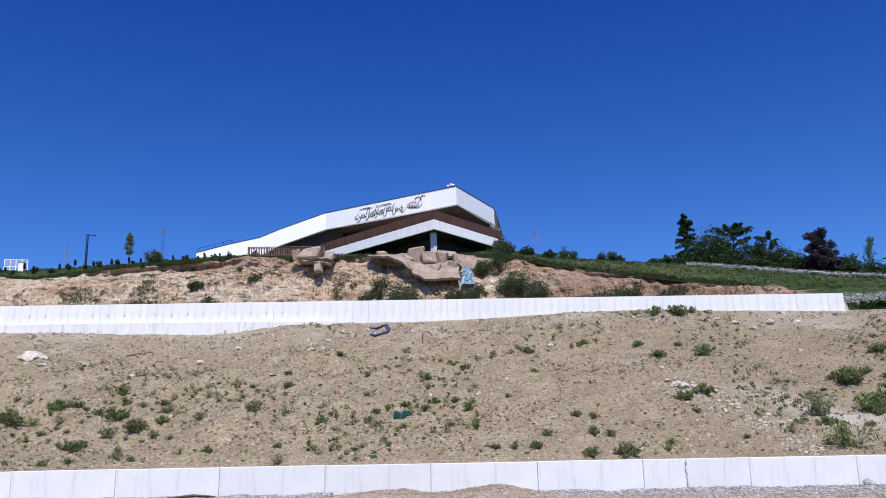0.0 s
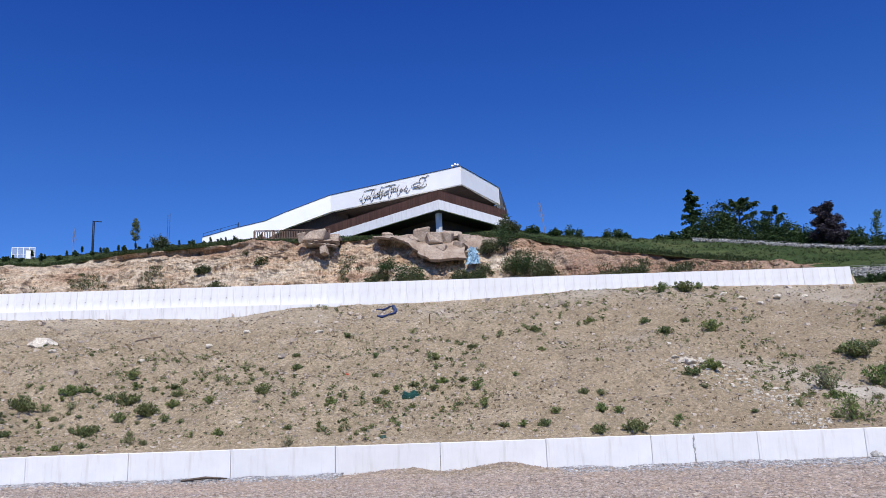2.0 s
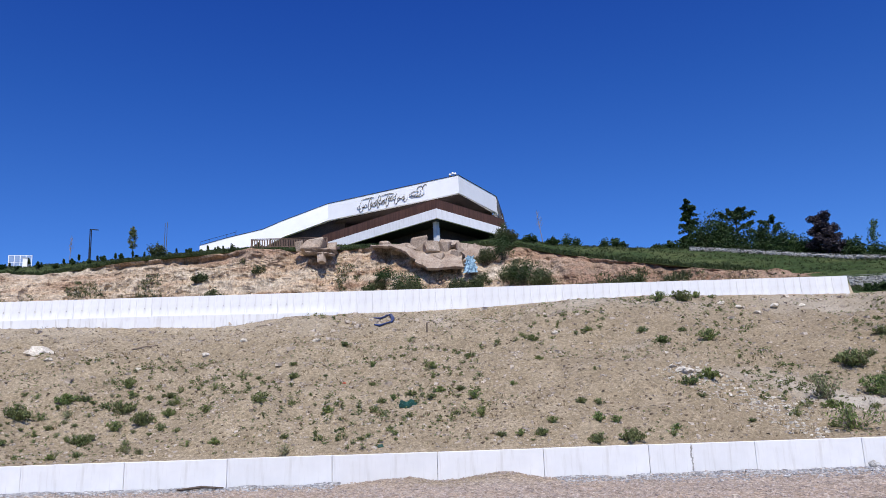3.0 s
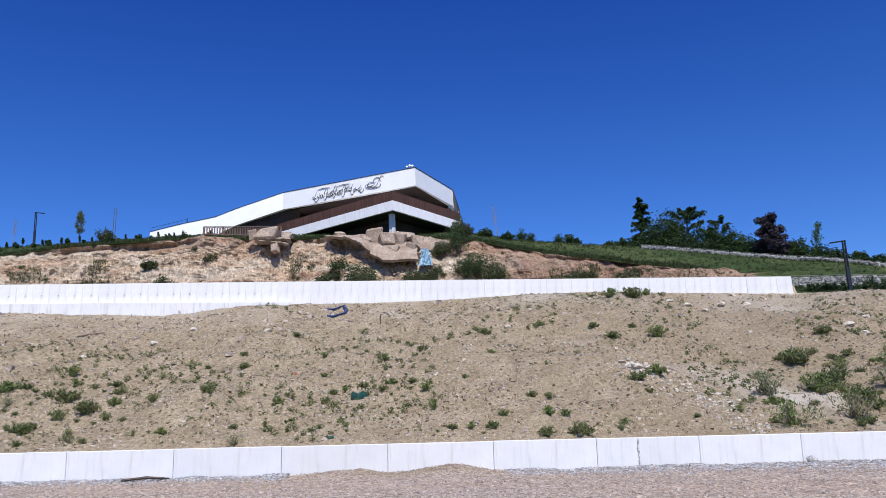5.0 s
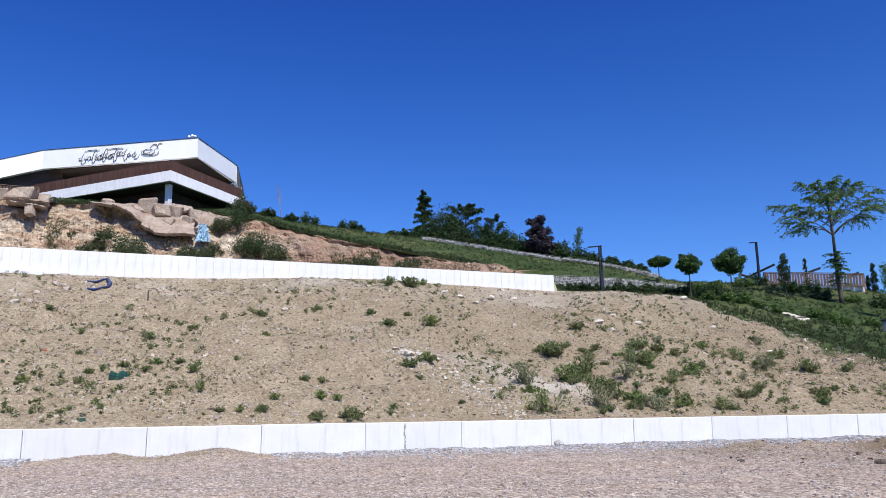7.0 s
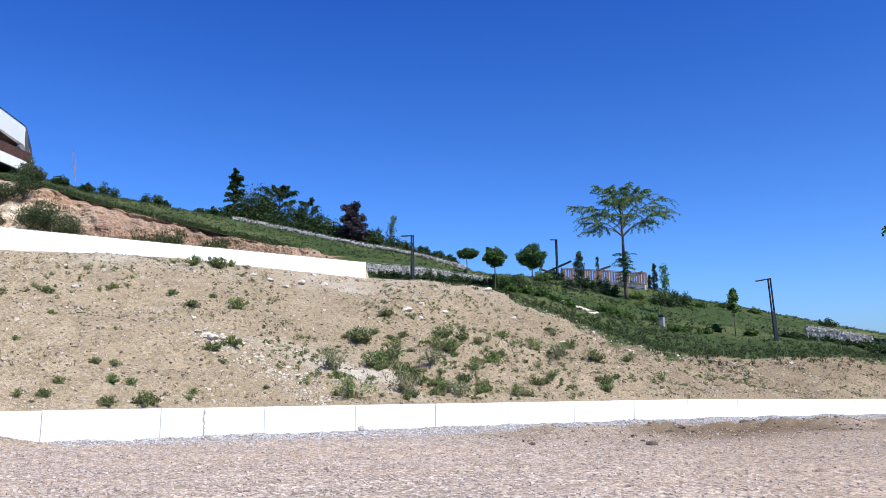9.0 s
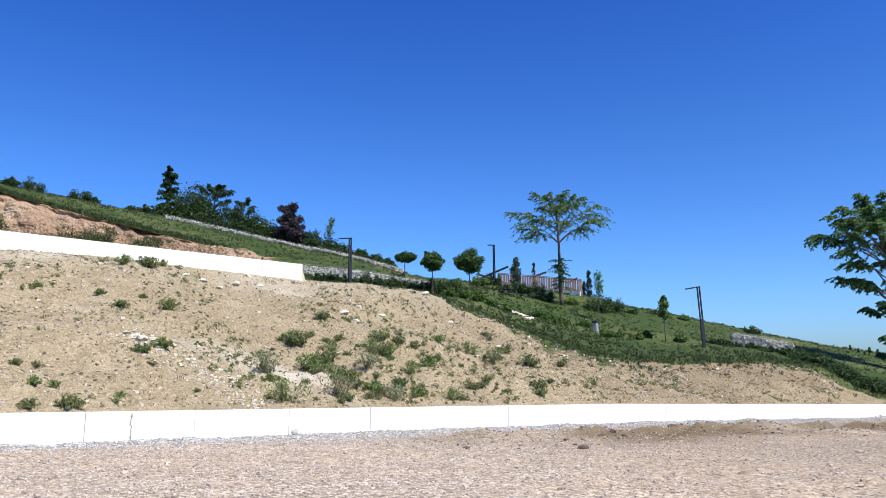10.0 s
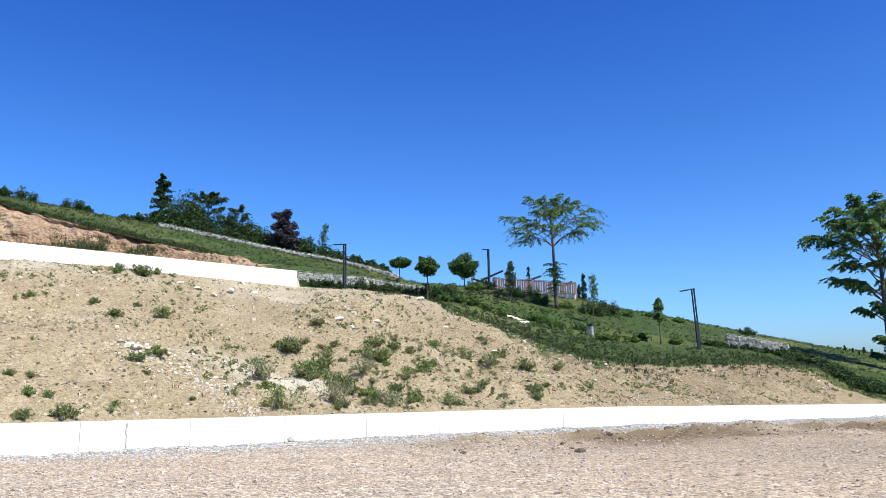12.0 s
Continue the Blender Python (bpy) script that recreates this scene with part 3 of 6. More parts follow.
def build_lower_wall():
    wall = thing("wall_lower", "low pale concrete retaining wall along the road", "retaining wall", kind="structure")
    full = wall_panel(2.92, 0.8, 0.28, 0.0, 0.012)
    full.materials.append(M_WALL)
    edges = [-11.95 - 2.85 * k for k in range(22, 0, -1)] + [-11.95, -9.11, -6.29, -3.42, -0.55, 2.34, 5.2, 6.35, 8.08, 10.98, 13.88, 16.84, 19.9, 23.0, 26.1, 29.3]
    edges += [29.3 + 3.04 * k for k in range(1, 21)]
    for a, b in zip(edges, edges[1:]):
        x, w = (a + b) / 2, b - a
        ob = part("panel", full, None, wall)
        ob.matrix_basis = pose(x, WALL_Y + random.uniform(-0.008, 0.008), road_at_wall(x) + random.uniform(-0.006, 0.006), 0, math.degrees(math.atan2(road_at_wall(a) - road_at_wall(b), w)), 0) @ Matrix.Diagonal((w / 2.92, 1, 1, 1))
    # rough mortar squeezed out of one joint
    fill = []
    for k in range(9):
        z = 0.08 * k + 0.02
        fill.append(tube([(random.uniform(-0.02, 0.02), 0, z), (random.uniform(-0.03, 0.03), 0, z + 0.1)], [random.uniform(0.02, 0.045), random.uniform(0.015, 0.04)], 5))
    v, f = joined(fill)
    part("joint_filler", mesh_of("joint_filler", v, f, M_MORTAR), None, wall, "rough grey mortar in a joint").matrix_basis = pose(6.35, WALL_Y + 0.01, road_at_wall(6.35))
    return wall


def build_upper_wall():
    wall = thing("wall_upper", "tall pale concrete retaining wall with formwork joints", "retaining wall", kind="structure")
    me = wall_panel(0.78, 1.55, 0.32, 0.14, 0.004, 1.0, 0.002)
    me.materials.append(M_WALL2)
    x = WALL2_END - 0.39
    while x > -62:
        ob = part("panel", me, None, wall)
        ob.matrix_basis = pose(x, WALL2_Y + random.uniform(-0.012, 0.012), wall2_top(x) - 1.55, 0, 1.12, 0)
        x -= 0.78
    # projecting footing under the left half
    bm = bmesh.new()
    box(bm, (-62, -0.22, -0.9), (-14, 0.3, 0.0), 0.0)
    box(bm, (-14, -0.22, -0.9), (-5.5, 0.3, 0.0), 0.0)
    for v in bm.verts:
        v.co.z += wall2_top(v.co.x) - 1.0 - 0.008 * max(0.0, v.co.x + 14)
    part("footing", bm, M_WALL2, wall).matrix_basis = pose(0, WALL2_Y, 0)
    # tie holes left by the formwork, plugged with dark mortar
    v, f = tube([(0, 0, 0), (0, 0.12, 0)], [0.018, 0.018], 8)
    plug = mesh_of("tie_hole", v, f, M_MORTAR)
    x = -40.0
    while x < -7:
        part("tie_hole", plug, None, wall).matrix_basis = pose(x, WALL2_Y + 0.06, wall2_top(x) - 0.55 + random.uniform(-0.02, 0.02))
        x += 0.78
    return wall


build_lower_wall()
build_upper_wall()


# ---- the cafe on the hilltop ----
def build_cafe():
    cafe = thing("cafe_building", "angular white cafe with brown slatted balcony and folded roof ribbon", "building")
    A = Vector((-0.9, 84.0, 0))
    uL, uR = Vector((-0.73, 0.683, 0)), Vector((0.61, 0.79, 0))
    LL, LR = 22.0, 13.6
    floor_lo, floor_hi, rail_hi = 24.1, 25.22, 26.28
    nL, nR = Vector((-0.683, -0.73, 0)), Vector((0.79, -0.61, 0))
    Lend, Rend = A + uL * LL, A + uR * LR
    inner = Rend + uL * LL
    # balcony floor with its white edge
    bm = bmesh.new()
    prism(bm, [(p.x, p.y, floor_lo) for p in (A, Rend, inner, Lend)], (0, 0, floor_hi - floor_lo))
    part("balcony_slab", bm, M_PLASTER_STAIN, cafe, "white plastered slab edge with grey rain streaks")
    # balustrade boards
    w, gap = 0.135, 0.165
    bm = bmesh.new()
    box(bm, (-w / 2, -0.025, 0), (w / 2, 0.025, rail_hi - floor_hi + 0.02), 0.006)
    board = bpy.data.meshes.new("board")
    bm.to_mesh(board)
    bm.free()
    board.materials.append(M_WOOD)
    rail = part("balustrade", prism(prism(bmesh.new(), [A + nL * 0.0 + Vector((0, 0, rail_hi)), Lend + Vector((0, 0, rail_hi)), Lend - nL * 0.12 + Vector((0, 0, rail_hi)), A - nL * 0.12 + Vector((0, 0, rail_hi))], (0, 0, 0.06)),
                                    [A + Vector((0, 0, rail_hi + 0.003)), Rend + Vector((0, 0, rail_hi + 0.003)), Rend - nR * 0.12 + Vector((0, 0, rail_hi + 0.003)), A - nR * 0.12 + Vector((0, 0, rail_hi + 0.003))], (0, 0, 0.06)),
                M_WOOD, cafe, "dark brown vertical boards")
    for u, n, length in ((uL, nL, LL), (uR, nR, LR)):
        turn = math.degrees(math.atan2(u.y, u.x))
        s = 0.1
        while s < length:
            p = A + u * s - n * 0.03
            ob = part("board", board, None, rail)
            ob.matrix_basis = pose(p.x, p.y, floor_hi - 0.02 + random.uniform(-0.01, 0.01), 0, 0, turn)
            s += gap
    backing = bmesh.new()
    for u, n, length in ((uL, nL, LL), (uR, nR, LR)):
        a, b = A - n * 0.09 + u * 0.1, A - n * 0.09 + u * length
        prism(backing, [(a.x, a.y, floor_hi + 0.003), (b.x, b.y, floor_hi + 0.003), (b.x, b.y, rail_hi - 0.12), (a.x, a.y, rail_hi - 0.12)], -n * 0.02)
    part("balustrade_backing", backing, M_SOFFIT, cafe)
    # recessed upper storey behind the balcony: glass between dark piers
    C = A + uL * 4.6 + uR * 4.6
    CL, CR = C + uL * (LL - 6), C + uR * (LR - 6)
    CB = CR + uL * (LL - 6)
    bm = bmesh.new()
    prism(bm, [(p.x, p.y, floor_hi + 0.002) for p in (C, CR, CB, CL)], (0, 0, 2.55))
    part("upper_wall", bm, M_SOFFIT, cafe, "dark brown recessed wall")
    for u, n, length in ((uL, nL, LL - 6), (uR, nR, LR - 6)):
        s = 0.8
        while s + 1.9 < length:
            win = bmesh.new()
            a, b = C + u * s + n * 0.04, C + u * (s + 1.8) + n * 0.04
            prism(win, [(a.x, a.y, floor_hi + 0.3), (b.x, b.y, floor_hi + 0.3), (b.x, b.y, floor_hi + 2.4), (a.x, a.y, floor_hi + 2.4)], -n * 0.05)
            part("window", win, M_GLASS, cafe, "dark window glass in shade")
            s += 2.3
    # ground storey: corner pillar, recess with its shade put into dark colours
    base = land_z(A.x, A.y) - 2.5
    for q in (A + uL * 1.1 + uR * 1.1,):
        bm = bmesh.new()
        box(bm, (-0.27, -0.27, base - q.z), (0.27, 0.27, floor_lo + 0.02), 0.03)
        ob = part("pillar", bm, M_WALL, cafe, "pale grey square pillar")
        ob.matrix_basis = pose(q.x, q.y, 0, 0, 0, math.degrees(math.atan2(uL.y, uL.x)))
    # wall set close under the slab; its dark colour stands for shade
    D = A + uL * 2.6 + uR * 2.6
    DL, DR = D + uL * (LL - 3), D + uR * (LR - 3)
    DB = DR + uL * (LL - 3)
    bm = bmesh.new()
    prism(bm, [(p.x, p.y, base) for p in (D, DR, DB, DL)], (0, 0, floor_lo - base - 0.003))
    part("lower_wall", bm, M_SOFFIT, cafe, "undercroft wall, coloured dark for the shade there")
    # added ceiling panel, painted dark for the shade under the balcony
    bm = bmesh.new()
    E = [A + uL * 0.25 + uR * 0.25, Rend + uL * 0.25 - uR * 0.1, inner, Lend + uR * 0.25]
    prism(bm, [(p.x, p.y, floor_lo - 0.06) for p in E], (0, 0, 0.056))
    part("underside", bm, M_ROOF, cafe, "added panel under the balcony, coloured dark as its shade")
    # roof ribbon: white fascia that folds down to the ground at its left end
    top = 29.95
    bot = 27.78
    pts = [  # x, y, top, bottom
        (-31.5, 96.9, 25.5, 22.6), (-27.75, 97.0, 26.42, 22.8), (-23.5, 97.3, 27.33, 24.9), (-21.0, 97.3, 28.31, 26.15),
        (-15.0, 97.0, 30.22, 28.02), (1.78, 87.0, top, bot), (6.62, 96.5, top, bot), (7.75, 98.2, 26.2, 25.7)]
    fas = bmesh.new()
    thick = 0.5
    ring = []
    for k, (x, y, zt, zb) in enumerate(pts):
        p0, p1 = Vector(pts[max(k - 1, 0)][:2]), Vector(pts[min(k + 1, len(pts) - 1)][:2])
        d = (p1 - p0).normalized()
        n = Vector((-d.y, d.x))
        back = Vector((x, y)) + n * thick
        ring.append([fas.verts.new(q) for q in ((x, y, zb), (x, y, zt), (back.x, back.y, zt), (back.x, back.y, zb))])
    for r0, r1 in zip(ring, ring[1:]):
        for k in range(4):
            fas.faces.new((r0[k], r0[(k + 1) % 4], r1[(k + 1) % 4], r1[k]))
    fas.faces.new(ring[0][::-1])
    fas.faces.new(ring[-1])
    bmesh.ops.recalc_face_normals(fas, faces=fas.faces[:])
    roof_band = part("roof_ribbon", fas, M_PLASTER, cafe, "white folded fascia ribbon")
    # dark coping along the ribbon's top
    cop = bmesh.new()
    for (x0, y0, z0, _), (x1, y1, z1, _) in zip(pts, pts[1:]):
        a, b = Vector((x0, y0, z0 + 0.004)), Vector((x1, y1, z1 + 0.004))
        d = (b - a).normalized()
        n = Vector((-d.y, d.x, 0)).normalized()
        prism(cop, [a - n * 0.05, b - n * 0.05, b + n * 0.5, a + n * 0.5], (0, 0, 0.05))
    part("roof_coping", cop, M_ROOF, cafe, "thin dark metal coping")
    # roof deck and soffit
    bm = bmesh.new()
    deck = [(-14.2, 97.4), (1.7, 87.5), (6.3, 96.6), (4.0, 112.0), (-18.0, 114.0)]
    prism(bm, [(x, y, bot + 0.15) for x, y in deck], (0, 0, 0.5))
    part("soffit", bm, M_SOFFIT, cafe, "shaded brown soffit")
    bm = bmesh.new()
    prism(bm, [(-14.2, 98.6, 27.9), (-31.0, 98.6, 23.6), (-31, 110, 23.6), (-18, 114, 27.9)], (0, 0, 0.3))
    part("roof", bm, M_ROOF, cafe, "sloping dark roof")
    # slanting dark end wall on the right
    bm = bmesh.new()
    prism(bm, [(6.8, 96.7, top + 0.05), (7.95, 96.0, 1.6 + 20.5), (9.2, 104, 1.6 + 20.5), (8.2, 106, top)], (-0.3, 0.05, 0))
    part("end_wall", bm, M_ROOF, cafe, "slanting dark end wall")
    bm = bmesh.new()
    box(bm, (5.2, 98.6, 25.0), (7.6, 98.9, 28.1), 0.02)
    part("corner_wall", bm, M_SOFFIT, cafe, "dark wall in the corner under the roof")
    # left end: side of the ramp under the ribbon
    bm = bmesh.new()
    prism(bm, [(-29.0, 98.3, 20), (-13.0, 98.3, 20), (-13.0, 98.3, 28.6), (-15.3, 98.3, 28.4), (-21.2, 98.3, 26.6), (-29.0, 98.3, 23.6)], (0, 0.4, 0))
    part("side_wall", bm, M_SOFFIT, cafe)
    # sign of flowing strokes along the fascia
    a, b = Vector((-15.0, 97.0)), Vector((1.78, 87.0))
    d = (b - a).normalized()
    n = Vector((d.y, -d.x))

    def on_face(s, z):
        p = a + d * s + n * 0.06
        return Vector((p.x, p.y, z))

    strokes = []
    rnd = random.Random(8)
    arcs = []
    for k in range(22):     # flourishes only: interlaced loops, some tall, some low
        tall = k % 4 == 1
        arcs.append((5.1 + 0.335 * k, rnd.uniform(-0.2, 0.15), rnd.uniform(0.2, 0.34), rnd.uniform(0.65, 0.9) if tall else rnd.uniform(0.2, 0.34), rnd.uniform(0, 3), rnd.uniform(5.5, 8.5)))
    arcs += [(13.5, 0.05, 0.85, 0.45, 2.6, 6.9), (13.4, 0.1, 0.5, 0.26, 0.4, 6.2), (14.2, 0.55, 0.4, 0.36, -1.0, 4.6), (14.1, -0.2, 0.7, 0.3, 2.6, 7.0), (14.95, 0.65, 0.3, 0.32, 0.5, 4.4), (6.4, 0.75, 1.0, 0.16, 0.2, 2.9), (9.4, 0.7, 1.0, 0.16, 0.2, 2.9)]
    for cx, cz, rx, rz, w0, w1 in arcs:
        path = [on_face(cx + rx * math.cos(w0 + (w1 - w0) * q / 20) + 0.2 * rz * math.sin(w0 + (w1 - w0) * q / 20), (top + bot) / 2 + cz * 0.9 + rz * 0.9 * math.sin(w0 + (w1 - w0) * q / 20)) for q in range(21)]
        strokes.append(tube(path, [0.016 + 0.024 * abs(math.sin(q * 0.157)) for q in range(21)], 4))
    v, f = joined(strokes)
    part("sign", mesh_of("sign", v, f, M_LETTER), None, cafe, "dark flowing metal strokes of the sign")
    # floodlights on the roof's corner
    for k, (x, y) in enumerate(((0.85, 87.8), (1.15, 87.65), (1.42, 87.5))):
        bm = bmesh.new()
        box(bm, (-0.03, -0.03, 0), (0.03, 0.03, 0.2))
        bmesh.ops.create_uvsphere(bm, u_segments=10, v_segments=7, radius=0.16, matrix=Matrix.Translation((0.02, -0.05, 0.26 + 0.1 * (k % 2))))
        ob = part("floodlight", bm, M_PLASTER, cafe, "small pale round floodlight")
        ob.matrix_basis = pose(x, y, top + 0.05, 0, 0, 30 * k - 30)
    # thin handrail along the low end of the ribbon
    hand = []
    for k in range(5):
        u = k / 4
        x, z = -31.5 + 4.4 * u, 25.55 + 1.03 * u
        hand.append(tube([(x, 97.3, z), (x, 97.3, z + 0.55)], [0.02, 0.02], 5))
    hand.append(tube([(-31.5, 97.3, 26.1), (-27.1, 97.3, 27.13)], [0.025, 0.025], 5))
    hand.append(tube([(-26.95, 97.2, 24.0), (-26.95, 97.2, 27.3)], [0.045, 0.04], 6))
    v, f = joined(hand)
    part("handrail", mesh_of("handrail", v, f, M_METAL), None, cafe, "thin dark metal handrail with a taller end post")
    return cafe


build_cafe()


# ---- plants ----
def leaf_quads(centres, spread, size, n, rng, droop=0.0, aspect=0.5, flat=1.0):
    """n small pointed leaves round each centre."""
    centres = np.repeat(np.asarray(centres, float), n, 0)
    spread = np.repeat(np.broadcast_to(np.asarray(spread, float), (len(centres) // n,)), n)
    off = rng.normal(size=(len(centres), 3))
    off /= np.linalg.norm(off, axis=1)[:, None] + 1e-9
    off *= (rng.random(len(centres)) ** 0.45 * spread)[:, None]
    off[:, 2] *= flat
    p = centres + off
    d = rng.normal(size=p.shape)
    d[:, 2] = d[:, 2] * 0.6 - droop
    d /= np.linalg.norm(d, axis=1)[:, None]
    s = np.cross(d, rng.normal(size=p.shape))
    s /= np.linalg.norm(s, axis=1)[:, None] + 1e-9
    L = (size * rng.uniform(0.6, 1.35, len(p)))[:, None]
    W = L * aspect
    q = np.stack([p - d * L * 0.5, p + s * W * 0.5, p + d * L * 0.5, p - s * W * 0.5], 1)
    return q.reshape(-1, 3)


def quad_mesh(name, v, mat):
    me = bpy.data.meshes.new(name)
    n = len(v) // 4
    me.from_pydata(v.tolist(), [], np.arange(n * 4).reshape(-1, 4).tolist())
    me.materials.append(mat)
    return me


def limb(start, direction, length, r0, r1, rng, sag=0.0, wander=0.12, steps=6):
    p, d = Vector(start), Vector(direction).normalized()
    path = [p.copy()]
    for k in range(steps):
        d = (d + Vector(rng.normal(0, wander, 3)) + Vector((0, 0, -sag * (k + 1) / steps))).normalized()
        p = p + d * (length / steps)
        path.append(p.copy())
    return path, [r0 + (r1 - r0) * k / steps for k in range(steps + 1)]


def broad_tree(name, label, at, height, bole, radius, crown, rng, mat=None, limbs=9, subs=6, leaves=34, leaf=0.3, clump=0.55, sag=0.12, lift=0.6, shoots=0, group="", squash=1.0, lean=0.0):
    """A tree with a bole, limbs that spread and sub-limbs that carry leaf clumps."""
    tree = thing(name, label, "tree", at, rng.uniform(0, 360), group)
    trunk_path, trunk_r = limb((0, 0, -0.3), (lean, 0, 1), height * 0.82 + 0.3, bole, bole * 0.28, rng, 0, 0.035, 8)
    wood = [tube(trunk_path, trunk_r, 8)]
    pts, rad = [], []
    for k in range(limbs):
        u = crown + (0.97 - crown) * (k + rng.uniform(0, 0.6)) / limbs
        i = min(int(u * 8), 7)
        s = trunk_path[i].lerp(trunk_path[i + 1], u * 8 - i)
        a = 2.4 * k + rng.uniform(-0.4, 0.4)
        up = lift + 0.9 * (u - crown)
        reach = radius * (1.0 - 0.45 * (u - crown) / (1 - crown + 1e-6)) * rng.uniform(0.75, 1.1)
        path, rr = limb(s, (math.cos(a), math.sin(a) * squash, up), reach * 1.15, bole * 0.36, bole * 0.07, rng, sag, 0.1, 6)
        wood.append(tube(path, rr, 5))
        for j in range(subs):
            w = 0.35 + 0.65 * (j + rng.uniform(0, 1)) / subs
            i = min(int(w * 6), 5)
            q = path[i].lerp(path[i + 1], w * 6 - i)
            b = a + rng.choice((-1, 1)) * rng.uniform(0.4, 1.2)
            p2, r2 = limb(q, (math.cos(b), math.sin(b), rng.uniform(-0.25, 0.45)), reach * rng.uniform(0.22, 0.42), bole * 0.10, bole * 0.025, rng, sag * 1.6, 0.12, 4)
            wood.append(tube(p2, r2, 4))
            pts += [p2[1], p2[2], p2[3], p2[4]]
            rad += [clump * 0.7, clump * 0.9, clump, clump * 0.75]
        pts.append(path[-1])
        rad.append(clump)
    for k in range(shoots):
        s = trunk_path[2].lerp(trunk_path[5], rng.random())
        a = rng.uniform(0, 6.28)
        p2, r2 = limb(s, (math.cos(a), math.sin(a), 0.15), rng.uniform(0.5, 1.3), 0.02, 0.006, rng, 0.25, 0.1, 3)
        wood.append(tube(p2, r2, 4))
        pts += [p2[1], p2[2], p2[3]]
        rad += [0.25, 0.3, 0.3]
    v, f = joined(wood)
    part("trunk", mesh_of("trunk", v, f, M_BARK, True), None, tree, "brown bark, forked into limbs")
    part("crown", quad_mesh("crown", leaf_quads(pts, rad, leaf, leaves, rng, 0.25), mat or M_LEAF), None, tree, "airy crown with gaps of sky")
    return tree


def layered_tree(name, label, at, height, fork, tiers, bole, rng, mat, twigs=11, sprays=5, leaf=0.2, shoots=0, lean=0.0, bole_top=0.86, rise=0.45):
    """A feathery tree: arching limbs in tiers (count, reach, height at the tip), twigs along them, leaflets hanging in sprays."""
    tree = thing(name, label, "tree", at)
    stem = height * bole_top
    path, rr = limb((0, 0, -0.4), (lean, 0, 1), stem + 0.4, bole, bole * 0.35, rng, 0, 0.03, 10)
    wood, leaves_at, aims = [tube(path, rr, 9)], [], []

    def spray(t):
        for i in range(len(t) - 1):
            for q in range(sprays):
                p = t[i].lerp(t[i + 1], (q + rng.random()) / sprays)
                d = (t[i + 1] - t[i]).normalized()
                for side in (-1, 1):
                    out = Vector((-d.y * side, d.x * side, rng.uniform(-0.9, 0.15))) + d * rng.uniform(0.0, 0.8) + Vector(rng.normal(0, 0.25, 3))
                    leaves_at.append(p)
                    aims.append(out.normalized())

    turn = rng.uniform(0, 6.28)
    for count_, reach, tip in tiers:
        for k in range(count_):
            turn += 2.39996 + rng.uniform(-0.25, 0.25)
            r = reach * rng.uniform(0.72, 1.08)
            end = Vector((math.cos(turn) * r, math.sin(turn) * r, tip + rng.uniform(-0.35, 0.35)))
            low = min(max(fork, tip - rise * r - 0.3), tip - 0.1)
            i = min(max(low / stem, 0.05), rng.uniform(0.85, 0.985)) * 10
            s = path[int(i)].lerp(path[int(i) + 1], i - int(i))
            mid = s.lerp(end, 0.6) + Vector((0, 0, 0.26 * r))
            bow = [s * (1 - u) ** 2 + mid * 2 * u * (1 - u) + end * u * u for u in np.linspace(0, 1, 9)]
            bow = [p + Vector(rng.normal(0, 0.018 * r, 3)) * (0.0 if j == 0 else 1.0) for j, p in enumerate(bow)]
            wood.append(tube(bow, [bole * (0.24 - 0.21 * u) for u in np.linspace(0, 1, 9)], 5))
            spray(bow[5:])
            for j in range(twigs):
                w = 2.6 + 5.3 * (j + rng.random()) / twigs
                p = bow[int(w)].lerp(bow[min(int(w) + 1, 8)], w - int(w))
                b = turn + (-1) ** j * rng.uniform(0.3, 1.15)
                t, r2 = limb(p, (math.cos(b), math.sin(b), rng.uniform(-0.1, 0.3)), reach * rng.uniform(0.18, 0.40), bole * 0.05, bole * 0.015, rng, 0.36, 0.08, 4)
                wood.append(tube(t, r2, 3))
                spray(t)
    for k in range(shoots):
        s = path[2].lerp(path[5], rng.random() ** 0.8)
        a = rng.uniform(0, 6.28)
        t, r2 = limb(s, (math.cos(a), math.sin(a), 0.35), rng.uniform(0.4, 1.3), 0.016, 0.005, rng, 0.3, 0.08, 4)
        wood.append(tube(t, r2, 3))
        spray(t)
    v, f = joined(wood)
    part("trunk", mesh_of("trunk", v, f, M_BARK, True), None, tree, "brown bark, forked into arching limbs")
    p, d = np.array([tuple(q) for q in leaves_at]), np.array([tuple(q) for q in aims])
    side = np.cross(d, rng.normal(size=p.shape))
    side /= np.linalg.norm(side, axis=1)[:, None] + 1e-9
    L = (leaf * rng.uniform(0.6, 1.3, len(p)))[:, None]
    q = np.stack([p, p + d * L * 0.5 + side * L * 0.2, p + d * L, p + d * L * 0.5 - side * L * 0.2], 1).reshape(-1, 3)
    part("crown", quad_mesh("crown", q, mat), None, tree, "feathery open crown in drooping layers")
    return tree


